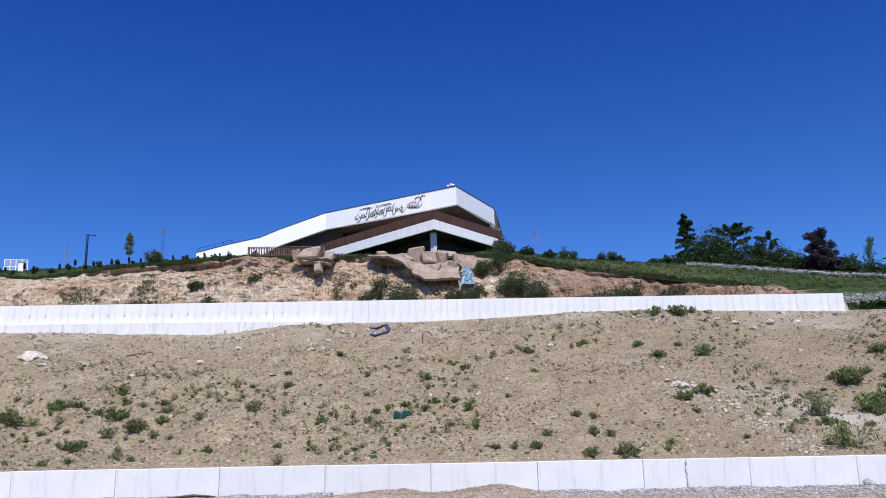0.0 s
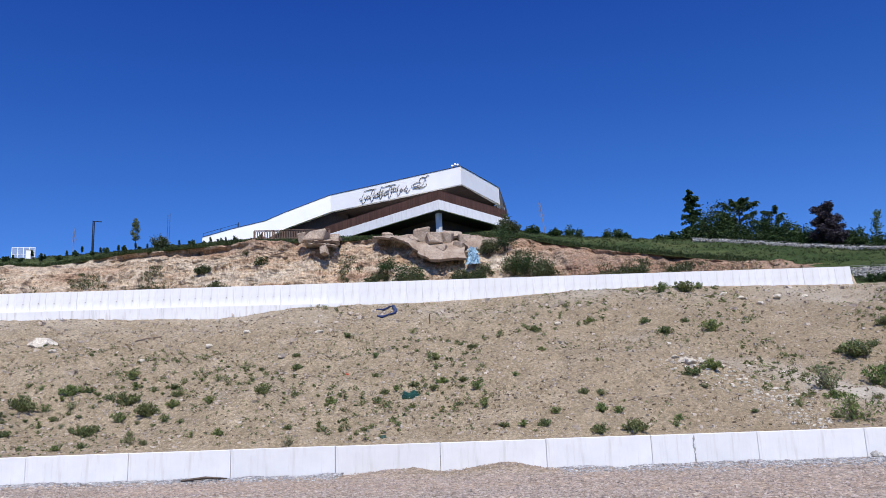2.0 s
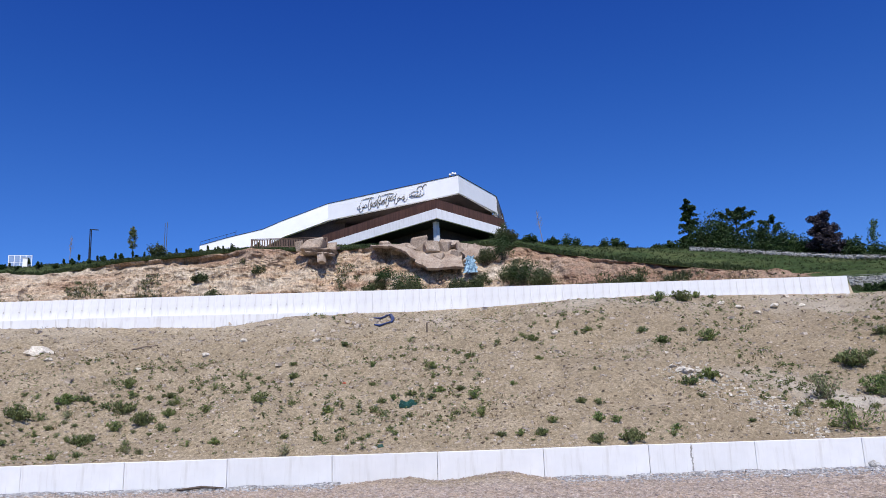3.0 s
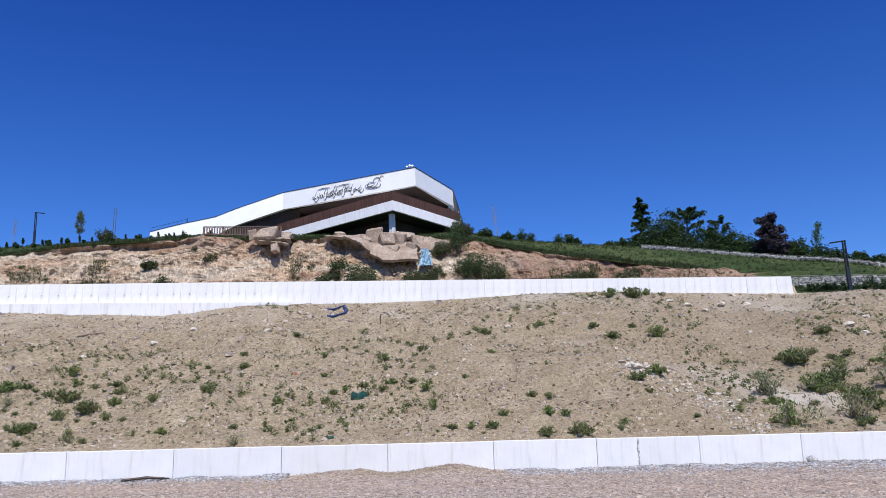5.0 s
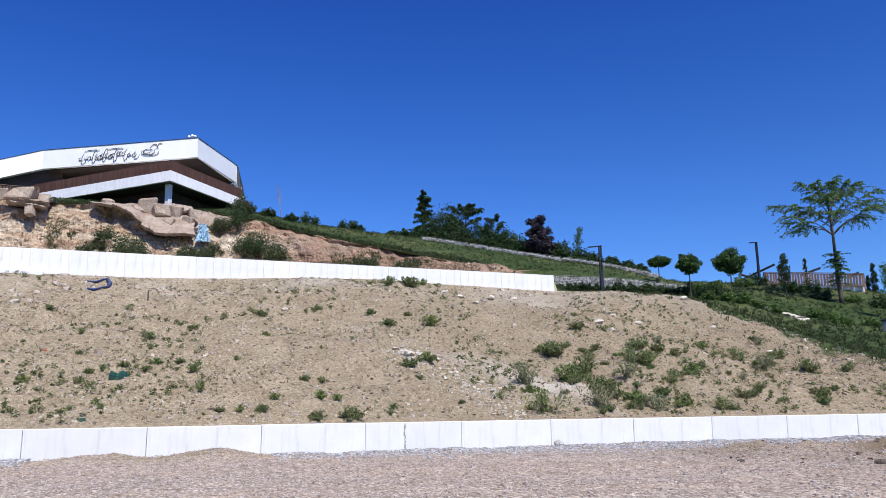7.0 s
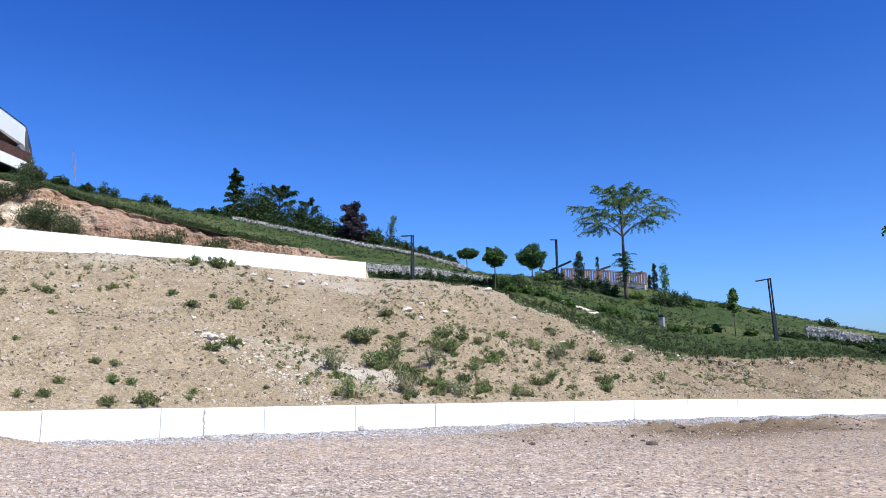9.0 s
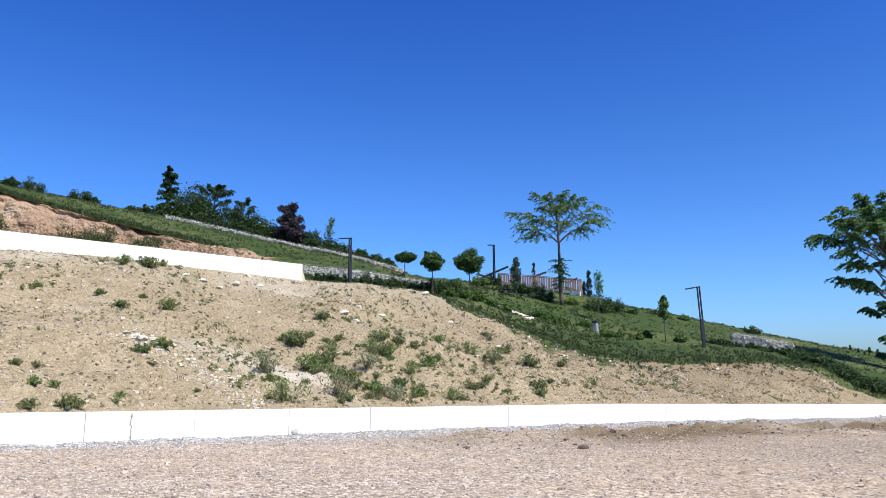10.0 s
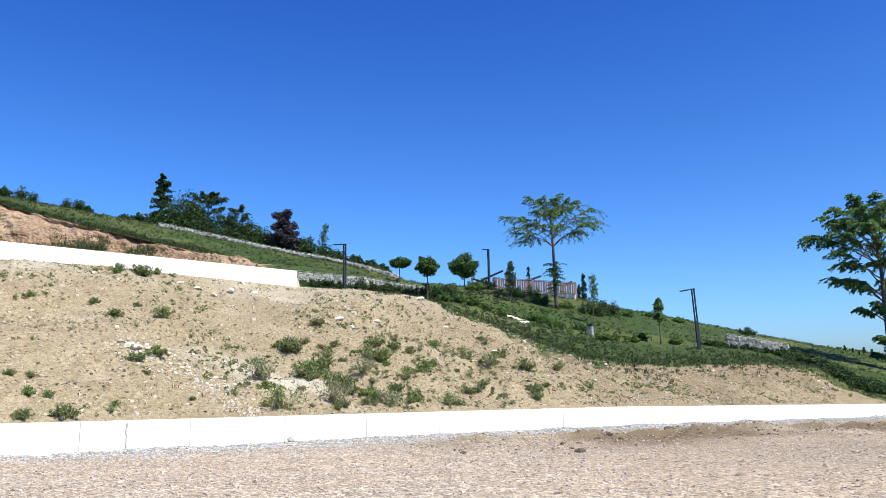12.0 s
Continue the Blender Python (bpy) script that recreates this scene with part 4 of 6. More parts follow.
def conifer(name, label, at, height, radius, rng, mat=None, bare=0.15, tiers=11, leaf=0.28, group=""):
    tree = thing(name, label, "tree", at, 0, group)
    path, rr = limb((0, 0, -0.2), (0, 0, 1), height + 0.1, radius * 0.09 + 0.03, 0.02, rng, 0, 0.02, 8)
    wood, pts, rad = [tube(path, rr, 6)], [], []
    for k in range(tiers):
        u = bare + (1 - bare) * k / tiers
        for j in range(4):
            a = j * 1.571 + k * 0.9 + rng.uniform(-0.5, 0.5)
            reach = radius * (1 - 0.6 * ((u - bare) / (1 - bare)) ** 1.3) * rng.uniform(0.35, 1.2)
            p2, r2 = limb((0, 0, (u + rng.uniform(-0.05, 0.05)) * height), (math.cos(a), math.sin(a), 0.15), reach, 0.03, 0.01, rng, 0.15, 0.08, 3)
            wood.append(tube(p2, r2, 4))
            pts += p2[1:]
            rad += [radius * 0.16, radius * 0.18, radius * 0.15]
    pts.append(Vector((0, 0, height)))
    rad.append(radius * 0.12)
    v, f = joined(wood)
    part("trunk", mesh_of("trunk", v, f, M_BARK, True), None, tree)
    part("crown", quad_mesh("crown", leaf_quads(pts, rad, leaf, 46, rng, 0.2), mat or M_NEEDLE), None, tree, "dark tiers with ragged outline")
    return tree


def shrub(name, label, at, width, height, rng, mat=None, clumps=26, leaves=34, leaf=0.14, category="shrub", group="", depth=None):
    """A shrub: short stems, and leaf clumps over an uneven dome."""
    sh = thing(name, label, category, at, 0, group)
    pts, rad, wood = [], [], []
    for k in range(clumps):
        a, q = rng.uniform(0, 6.28), math.sqrt(rng.random())
        x, y = math.cos(a) * q * width / 2, math.sin(a) * q * (depth or width) / 2
        top = height * (1 - 0.65 * q * q) * rng.uniform(0.55, 1.12)
        for u in (0.45, 0.8, 1.0):
            pts.append((x * (0.6 + 0.4 * u), y * (0.6 + 0.4 * u), top * u))
            rad.append(0.13 * (width + height) * rng.uniform(0.6, 1.0))
        if k % 3 == 0:
            p, r = limb((x * 0.2, y * 0.2, -0.15), (x, y, top + 0.3), math.hypot(top, q * width / 2), 0.012 * height + 0.006, 0.004, rng, 0, 0.06, 3)
            wood.append(tube(p, r, 4))
    v, f = joined(wood)
    part("stem", mesh_of("stem", v, f, M_BARK), None, sh)
    part("leaves", quad_mesh("leaves", leaf_quads(pts, rad, leaf, leaves, rng), mat or M_LEAF_DARK), None, sh)
    return sh


def standard_tree(name, label, at, trunk, rx, rz, rng, mat=None, group="", leaf=0.17):
    """A clipped round head on a thin straight stem."""
    tree = thing(name, label, "tree", at, 0, group)
    p, r = limb((0, 0, -0.2), (0, 0, 1), trunk + rz + 0.2, 0.055, 0.03, rng, 0, 0.015, 6)
    wood = [tube(p, r, 7)]
    pts, rad = [], []
    for k in range(95):
        d = rng.normal(size=3)
        d /= np.linalg.norm(d)
        q = rng.uniform(0.5, 0.93) * (1 + 0.14 * math.sin(5 * d[0] + 3 * d[1] + 4 * d[2]))
        pts.append((d[0] * rx * q, d[1] * rx * q, trunk + rz + d[2] * rz * q))
        rad.append(0.26 * rx)
        if k % 9 == 0:
            a, b = limb((0, 0, trunk + rz * 0.3), (pts[-1][0], pts[-1][1], abs(d[2]) + 0.3), rx * 0.7, 0.02, 0.006, rng, 0, 0.05, 3)
            wood.append(tube(a, b, 4))
    v, f = joined(wood)
    part("trunk", mesh_of("trunk", v, f, M_BARK, True), None, tree, "thin straight stem")
    part("crown", quad_mesh("crown", leaf_quads(pts, rad, leaf, 90, rng), mat or M_LEAF), None, tree, "dense clipped round head")
    return tree


def column_tree(name, label, at, height, width, rng, mat=None, group="", bare=0.0, leaf=0.15):
    tree = thing(name, label, "tree", at, 0, group)
    p, r = limb((0, 0, -0.2), (0, 0, 1), height + 0.1, 0.05, 0.015, rng, 0, 0.02, 6)
    pts, rad = [], []
    for k in range(60):
        u = rng.random()
        a = rng.uniform(0, 6.28)
        q = width / 2 * math.sin(math.pi * min(1, 0.22 + 0.78 * u)) ** 0.6 * rng.uniform(0.3, 0.95)
        pts.append((math.cos(a) * q, math.sin(a) * q, height * (bare + (1 - bare) * u)))
        rad.append(width * 0.24)
    v, f = tube(p, r, 6)
    part("trunk", mesh_of("trunk", v, f, M_BARK, True), None, tree)
    part("crown", quad_mesh("crown", leaf_quads(pts, rad, leaf, 34, rng), mat or M_NEEDLE), None, tree)
    return tree


def sapling(name, label, at, height, rng, leafy=True, group="", mat=None):
    tree = thing(name, label, "young tree", at, 0, group)
    path, rr = limb((0, 0, -0.2), (0, 0, 1), height + 0.1, 0.035 if leafy else 0.05, 0.012, rng, 0, 0.04, 6)
    wood, pts = [tube(path, rr, 5)], []
    for k in range(16):
        u = 0.45 + 0.55 * k / 16
        i = min(int(u * 6), 5)
        a = 2.4 * k
        p2, r2 = limb(path[i].lerp(path[i + 1], u * 6 - i), (math.cos(a), math.sin(a), 1.1 if leafy else 1.8), height * (0.2 if leafy else 0.26) * (1.25 - u), 0.014 if leafy else 0.024, 0.004 if leafy else 0.012, rng, 0, 0.1, 3)
        wood.append(tube(p2, r2, 4))
        pts += p2[1:]
    v, f = joined(wood)
    part("trunk", mesh_of("trunk", v, f, M_BARK if leafy else M_STICK), None, tree)
    if leafy:
        part("crown", quad_mesh("crown", leaf_quads(pts, height * 0.06, 0.16, 16, rng), mat or M_LEAF), None, tree)
    return tree


def rock_mesh(rng, mat, rough=0.28, cuts=1):
    bm = bmesh.new()
    bmesh.ops.create_icosphere(bm, subdivisions=cuts, radius=0.5)
    for v in bm.verts:
        v.co *= 1 + rng.uniform(-rough, rough)
    for v in bm.verts:
        v.co.z *= 0.75
    me = bpy.data.meshes.new("rock")
    bm.to_mesh(me)
    bm.free()
    me.materials.append(mat)
    return me


def scatter(name, places, sizes, mat, rng, label, category):
    """Many loose stones as one mesh: jittered blocks half sunk in the ground."""
    base = np.array([(x, y, z) for x in (-1, 1) for y in (-1, 1) for z in (-0.6, 0.9)], float) * 0.5
    quads = np.array([(0, 1, 3, 2), (4, 6, 7, 5), (0, 4, 5, 1), (2, 3, 7, 6), (0, 2, 6, 4), (1, 5, 7, 3)])
    n = len(places)
    v = base[None] * (1 + rng.uniform(-0.45, 0.25, (n, 8, 3)))
    a = rng.uniform(0, 6.28, n)
    c, s = np.cos(a)[:, None], np.sin(a)[:, None]
    x, y = v[..., 0] * c - v[..., 1] * s, v[..., 0] * s + v[..., 1] * c
    v = np.stack([x, y, v[..., 2] * 0.8], -1) * np.asarray(sizes)[:, None, None] + np.asarray(places)[:, None, :]
    f = (quads[None] + 8 * np.arange(n)[:, None, None]).reshape(-1, 4)
    ob = new(name, mesh_of(name, v.reshape(-1, 3).tolist(), f.tolist(), mat))
    return tagged(ob, label, category, kind="stuff")


def place(phi, rise, r):
    """A point at a bearing, a rise over eye height per metre, and a distance."""
    return Vector((r * math.sin(radians(phi)), r * math.cos(radians(phi)), EYE + rise * r))


rng = np.random.default_rng(5)


# ---- the broken terrace below the cafe ----
def bent_sheet(name, label, line, depth, thick, rng, back_rise):
    """A snapped paving slab that hangs over the slip: a thick sheet whose front edge follows a line."""
    n, m = 26, 7
    bm = bmesh.new()
    grid = []
    keys = [k / (len(line) - 1) for k in range(len(line))]
    for i in range(n):
        u = i / (n - 1)
        p = [float(np.interp(u, keys, [q[c] for q in line])) for c in range(3)]
        col = []
        for j in range(m):
            w = j / (m - 1)
            jag = rng.uniform(-0.22, 0.22) if j in (0, m - 1) or i in (0, n - 1) else 0
            z = p[2] + (back_rise(u) - p[2]) * w**0.8 + rng.uniform(-0.06, 0.06)
            col.append(bm.verts.new((p[0] + jag, p[1] + depth * w + jag, z)))
        grid.append(col)
    top = [bm.faces.new((grid[i][j], grid[i + 1][j], grid[i + 1][j + 1], grid[i][j + 1])) for i in range(n - 1) for j in range(m - 1)]
    got = bmesh.ops.extrude_face_region(bm, geom=top)
    low = [v for v in got["geom"] if isinstance(v, bmesh.types.BMVert)]
    bmesh.ops.translate(bm, verts=low, vec=(0, 0.25, -thick))
    bmesh.ops.recalc_face_normals(bm, faces=bm.faces[:])
    return solo(name, bm, M_SLAB, label, "slab")


bent_sheet("broken_slab", "buckled tan paving slab hanging over the landslip",
           [place(-5.7, 0.2335, 78), place(-4.2, 0.2325, 77.6), place(-3.0, 0.224, 77), place(-2.1, 0.207, 76.4), place(-1.4, 0.2015, 76), place(1.25, 0.2005, 76)],
           5.0, 0.2, rng, lambda u: 1.6 + 82 * (0.2355 if u < 0.5 else 0.232 - 0.012 * (u - 0.5)))
bent_sheet("broken_slab", "reddish cracked terrace slab tilted below the cafe",
           [place(1.3, 0.208, 77), place(2.2, 0.212, 77.4), place(3.0, 0.2165, 78), place(4.0, 0.222, 79)], 3.0, 0.5, rng, lambda u: 1.6 + 80 * 0.2315)
bent_sheet("broken_slab", "tan terrace slab jutting out over the slip edge",
           [place(-10.7, 0.2315, 80), place(-9.6, 0.2305, 79.6), place(-8.2, 0.230, 79.6)], 3.2, 0.22, rng, lambda u: 1.6 + 82.8 * 0.2335)
bent_sheet("broken_slab", "second thin terrace slab lying under the upper one",
           [place(-10.4, 0.2275, 79.6), place(-9.4, 0.2260, 79.4), place(-8.5, 0.2235, 79.4)], 2.6, 0.2, rng, lambda u: 1.6 + 82 * 0.2275)
for phi, rise, r, w, h in ((-9.35, 0.2185, 79.7, 0.75, 1.0), (-9.9, 0.2335, 80.6, 1.9, 1.2), (-8.5, 0.2335, 81, 1.0, 1.0), (-10.9, 0.2335, 80.8, 0.7, 1.1),
                           (-2.05, 0.2315, 79.6, 1.9, 1.5), (-1.1, 0.226, 79, 1.8, 1.3), (-0.2, 0.2275, 79.4, 1.5, 1.1), (0.35, 0.2325, 80, 1.4, 1.0),
                           (-0.55, 0.2145, 78, 1.3, 0.7), (0.75, 0.2165, 78.4, 1.2, 0.8), (-2.7, 0.2305, 79.2, 1.1, 0.6), (1.1, 0.224, 79.4, 1.2, 0.9), (-4.6, 0.2345, 79.7, 1.0, 0.5)):
    bm = bmesh.new()
    bmesh.ops.create_cube(bm, size=2.0)
    for v in bm.verts:      # a chunk with flat broken sides
        v.co = Vector((v.co.x * w * 0.48, v.co.y * w * 0.36, v.co.z * h * 0.5)) + Vector(rng.uniform(-0.2, 0.2, 3)) * w
    bmesh.ops.bevel(bm, geom=bm.edges[:], offset=0.09 * w, segments=1, affect="EDGES")
    for v in bm.verts:
        v.co += Vector(rng.uniform(-0.03, 0.03, 3)) * w
    p = place(phi, rise, r)
    ob = solo("concrete_block", bm, M_SLAB, "broken tan concrete block among the terrace rubble", "rubble", p, rng.uniform(-30, 30), "terrace rubble")
    ob.matrix_basis = pose(*p, rng.uniform(-14, 14), rng.uniform(-16, 16), rng.uniform(-35, 35))


# blue tarpaulin down the slip
def build_tarp():
    bm = bmesh.new()
    n, m = 12, 14
    a = place(1.75, 0.2145, 76.6)
    grid = [[bm.verts.new((a.x + (i - n / 2) * 0.11 * (0.6 + 0.7 * j / m) + 0.25 * rng.uniform(-1, 1) * 0.5, a.y - 0.09 * j + 0.18 * math.sin(i * 1.7 + j * 0.6), a.z - j * 0.15 + rng.uniform(-0.06, 0.06)))
             for j in range(m)] for i in range(n)]
    top = [bm.faces.new((grid[i][j], grid[i + 1][j], grid[i + 1][j + 1], grid[i][j + 1])) for i in range(n - 1) for j in range(m - 1)]
    got = bmesh.ops.extrude_face_region(bm, geom=top)
    bmesh.ops.translate(bm, verts=[v for v in got["geom"] if isinstance(v, bmesh.types.BMVert)], vec=(0, 0.02, 0))
    bmesh.ops.recalc_face_normals(bm, faces=bm.faces[:])
    solo("tarpaulin", bm, M_TARP, "torn light blue tarpaulin hanging on the slip", "tarpaulin")


build_tarp()

# shrubs on and above the slip
for phi, rise, r, w, h, mat in ((-3.3, 0.2035, 74, 3.4, 2.3, M_LEAF_DARK), (-4.6, 0.222, 77.5, 2.6, 1.4, M_LEAF_DARK), (-2.9, 0.1865, 72, 2.6, 1.0, M_LEAF), (-6.0, 0.2075, 75, 1.3, 1.3, M_LEAF_DARK),
                                (-5.2, 0.221, 77, 1.8, 1.0, M_LEAF), (0.7, 0.186, 72, 2.2, 1.2, M_LEAF_DARK), (1.9, 0.184, 72, 1.6, 1.3, M_LEAF_DARK), (3.0, 0.2165, 77, 2.2, 1.6, M_LEAF_DARK),
                                (4.2, 0.213, 77, 2.6, 3.4, M_LEAF_DARK), (4.7, 0.195, 74, 2.8, 2.2, M_LEAF), (5.9, 0.190, 73, 3.8, 2.3, M_LEAF_DARK), (6.8, 0.187, 72, 2.6, 1.8, M_LEAF), (4.3, 0.232, 82, 1.6, 1.9, M_LEAF_DARK),
                                (4.9, 0.2295, 82, 1.6, 1.3, M_LEAF_DARK), (-16.9, 0.1985, 78, 2.6, 1.2, M_LEAF), (-17.9, 0.212, 82, 1.6, 0.8, M_LEAF), (-13.9, 0.2195, 81, 2.2, 1.0, M_LEAF), (-20.9, 0.2215, 90, 2.4, 1.4, M_LEAF_DARK),
                                (-12.1, 0.19, 74, 0.8, 0.6, M_LEAF_DARK), (13.2, 0.165, 68, 3.0, 0.7, M_LEAF), (-14.6, 0.223, 82, 1.5, 0.9, M_LEAF_DARK), (2.6, 0.2035, 74.5, 1.6, 1.2, M_LEAF_DARK)):
    p = place(phi, rise, r)
    p.z = min(p.z, land_z(p.x, p.y) + 0.2)
    shrub("shrub", "dark green shrub growing on the torn slip face" if mat is M_LEAF_DARK else "fresh green shrub growing on the torn slip face", p, w, h * 0.95, rng, M_LEAF_DARK if mat is M_LEAF_DARK and w > 2.4 else M_SCRUB, int(14 + 5 * w), 34, 0.15, group="shrubs on the slip")

# ---- skyline left of the cafe ----
def lamp_post(at, height, heading, label):
    """A park lamp: twin flat bars on a solid foot, with a slim arm at the top."""
    lamp = thing("street_lamp", label, "lamp", at, heading, "park lamps")
    low = height * 0.48
    bm = bmesh.new()
    box(bm, (-0.13, -0.08, -0.3), (0.13, 0.08, low), 0.015)
    part("base", bm, M_METAL, lamp)
    for s in (-0.085, 0.085):
        bm = bmesh.new()
        box(bm, (s - 0.042, -0.06, low), (s + 0.042, 0.06, height), 0.01)
        part("bar", bm, M_METAL, lamp)
    bm = bmesh.new()
    box(bm, (-1.0, -0.09, 0), (0.127, 0.09, 0.075), 0.015)
    bmesh.ops.rotate(bm, verts=bm.verts[:], cent=(0.1, 0, 0), matrix=Matrix.Rotation(radians(-7), 3, "Y"))
    arm = part("arm", bm, M_METAL, lamp)
    arm.matrix_basis = pose(0, 0, height)
    bm = bmesh.new()
    box(bm, (-0.92, -0.06, -0.02), (-0.35, 0.06, -0.002), 0.004)
    bmesh.ops.rotate(bm, verts=bm.verts[:], cent=(0.1, 0, 0), matrix=Matrix.Rotation(radians(-7), 3, "Y"))
    part("diffuser", bm, M_GREY, arm, "flat lamp glass")
    return lamp


lamp_post(spot(-25.2, 103), 4.3, 180, "dark metal park lamp with twin bars on the ridge")
lamp_post(spot(30.67, 60), 3.62, 0, "dark metal park lamp beside a stone gabion")
lamp_post(spot(41.3, 76), 3.95, 15, "dark metal park lamp beside a wooden deck")
lamp_c = lamp_post(spot(55.85, 60), 4.4, -30, "dark metal park lamp leaning slightly on the grass slope")
lamp_c.matrix_basis = lamp_c.matrix_basis @ pose(0, 0, 0, 0, -2.5, 0)


def build_poles():
    at = spot(-20.35, 99)
    po = thing("twin_pole", "pair of thin grey steel poles on the ridge", "pole", at)
    for dx, h in ((-0.13, 4.0), (0.13, 4.15)):
        v, f = tube([(dx, 0, -0.3), (dx + 0.08, 0, h)], [0.045, 0.035], 7)
        part("pole", mesh_of("pole", v, f, M_POLE), None, po)


build_poles()
sapling("young_tree", "thin bare young tree with a stake on the ridge", spot(-26.4, 102), 3.5, rng, False)
column_tree("young_tree", "slender young tree with narrow green crown", spot(-22.5, 99), 3.9, 0.95, rng, M_BANK, bare=0.36, leaf=0.15)
sapling("bare_sapling", "leafless grey sapling beside the cafe", spot(7.2, 90), 4.2, rng, False)
for k in range(34):
    phi = -30.5 + 17.3 * k / 33 + rng.uniform(-0.2, 0.2)
    w = rng.uniform(0.4, 0.95)
    p = spot(phi, 96 + rng.uniform(-2, 5))
    if k % 2:
        sapling("ridge_sapling", "small leafy sapling planted along the ridge", p, rng.uniform(0.5, 1.15), rng, True, "saplings along the ridge", M_LEAF_DARK)
        continue
    shrub("ridge_shrub", "small dark shrub planted along the ridge", p, w, rng.uniform(0.35, 0.95), rng, M_LEAF_DARK, 9, 26, 0.18, group="shrubs along the ridge")


def build_cold_frame():
    """A pale framed glass stand with a small white cabinet before it."""
    at = Vector(spot(-29.35, 104)) - Vector((0, 0, 0.35))
    stand = thing("glazed_frame", "pale glazed panel frame standing on the ridge", "frame", at, 12)
    for k in range(4):
        for j in range(2):
            bm = bmesh.new()
            box(bm, (-1.28 + 0.64 * k + 0.04, -0.02, 0.15 + 0.8 * j), (-0.64 + 0.64 * k - 0.04, 0.02, 0.87 + 0.8 * j), 0.008)
            part("pane", bm, M_PANE, stand, "pale milky pane")
    for k in range(5):
        bm = bmesh.new()
        box(bm, (-1.32 + 0.64 * k, -0.04, -0.4), (-1.24 + 0.64 * k, 0.04, 1.8), 0.01)
        part("post", bm, M_PLASTER, stand)
    for z in (0.08, 0.89, 1.72):
        bm = bmesh.new()
        box(bm, (-1.3, -0.03, z), (1.3, 0.03, z + 0.06), 0.008)
        part("rail", bm, M_PLASTER, stand)
    at = Vector(spot(-29.05, 101))
    cab = thing("utility_cabinet", "small white utility cabinet beside the glazed frame", "utility box", at, 20)
    bm = bmesh.new()
    box(bm, (-0.26, -0.18, -0.2), (0.26, 0.18, 1.0), 0.02)
    part("body", bm, M_PLASTER, cab)
    bm = bmesh.new()
    box(bm, (-0.3, -0.22, 1.003), (0.3, 0.22, 1.09), 0.02)
    part("roof", bm, M_GREY, cab)


build_cold_frame()


def fence(name, label, a, b, height, mat, pitch, rng, wide=0.068):
    """Posts, two rails and separate slats between two points."""
    a, b = Vector(a), Vector(b)
    fe = thing(name, label, "fence", a, math.degrees(math.atan2(b.y - a.y, b.x - a.x)))
    L = (Vector((b.x, b.y)) - Vector((a.x, a.y))).length
    grade = (b.z - a.z) / L
    slat = bmesh.new()
    box(slat, (-wide, -0.015, 0.08), (wide, 0.015, height - 0.09), 0.004)
    me = bpy.data.meshes.new("slat")
    slat.to_mesh(me)
    slat.free()
    me.materials.append(mat)
    s = 0.1
    while s < L:
        part("slat", me, None, fe).matrix_basis = pose(s, 0, grade * s + rng.uniform(-0.01, 0.01), 0, rng.uniform(-1.5, 1.5), 0)
        s += pitch
    n = max(2, int(L / 2) + 1)
    for k in range(n):
        bm = bmesh.new()
        box(bm, (-0.06, -0.06, -0.6), (0.06, 0.06, height), 0.01)
        part("post", bm, mat, fe).matrix_basis = pose(L * k / (n - 1), 0.08, grade * L * k / (n - 1))
    for h in (0.12, height - 0.14):
        bm = bmesh.new()
        box(bm, (0, 0.017, h), (L, 0.06, h + 0.08), 0.006)
        for v in bm.verts:
            v.co.z += grade * v.co.x
        part("rail", bm, mat, fe)
    bm = bmesh.new()
    box(bm, (0, -0.06, height - 0.02), (L, 0.075, height + 0.04), 0.008)
    for v in bm.verts:
        v.co.z += grade * v.co.x
    part("handrail", bm, mat, fe)
    return fe


fence("terrace_fence", "brown wooden terrace railing with upright slats", place(-14.4, 0.2315, 86), place(-8.9, 0.2335, 85), 1.05, M_FENCE, 0.27, rng)

# ---- right of the cafe: shrubs and the tree group on the hill ----
for phi, r, w, h in ((9.1, 89, 2.6, 1.3), (12.2, 87, 2.6, 1.1), (12.9, 87, 1.3, 0.8), (15.3, 86, 1.3, 0.6), (16.2, 85, 1.4, 0.8), (6.3, 88, 2.0, 0.8), (7.9, 88, 1.6, 0.8)):
    shrub("hilltop_shrub", "dark low shrub on the grassy hilltop", spot(phi, r), w, h, rng, M_LEAF_DARK, 18, 30, 0.2, group="hilltop shrubs")
conifer("fir_tree", "tall dark tiered tree above the bushes", spot(17.75, 90), 6.7, 1.35, rng, M_LEAF_DARK, 0.12, 18, 0.22)
for phi, r, h, w in ((18.4, 88, 2.6, 3.4), (19.3, 87, 4.0, 3.6), (20.1, 86, 3.4, 3.0), (21.6, 86, 2.9, 3.2), (22.5, 85, 3.0, 3.0), (23.6, 84, 2.6, 3.2),
                          (24.7, 83, 2.2, 2.8), (25.7, 82, 1.7, 2.6), (26.9, 82, 1.5, 2.6), (27.9, 81, 1.9, 2.2), (29.2, 80, 1.6, 2.2), (30.2, 79, 1.2, 1.8),
                          (31.4, 79, 1.4, 1.6), (32.6, 78, 1.1, 1.5), (33.4, 78, 0.9, 1.4), (17.2, 88, 1.6, 2.4)):
    shrub("bush", "dense dark green bush above the stone gabion line", spot(phi, r), w, h * 1.14, rng, M_LEAF_DARK, 44, 34, 0.24, group="bushes on the hill", depth=2.2)
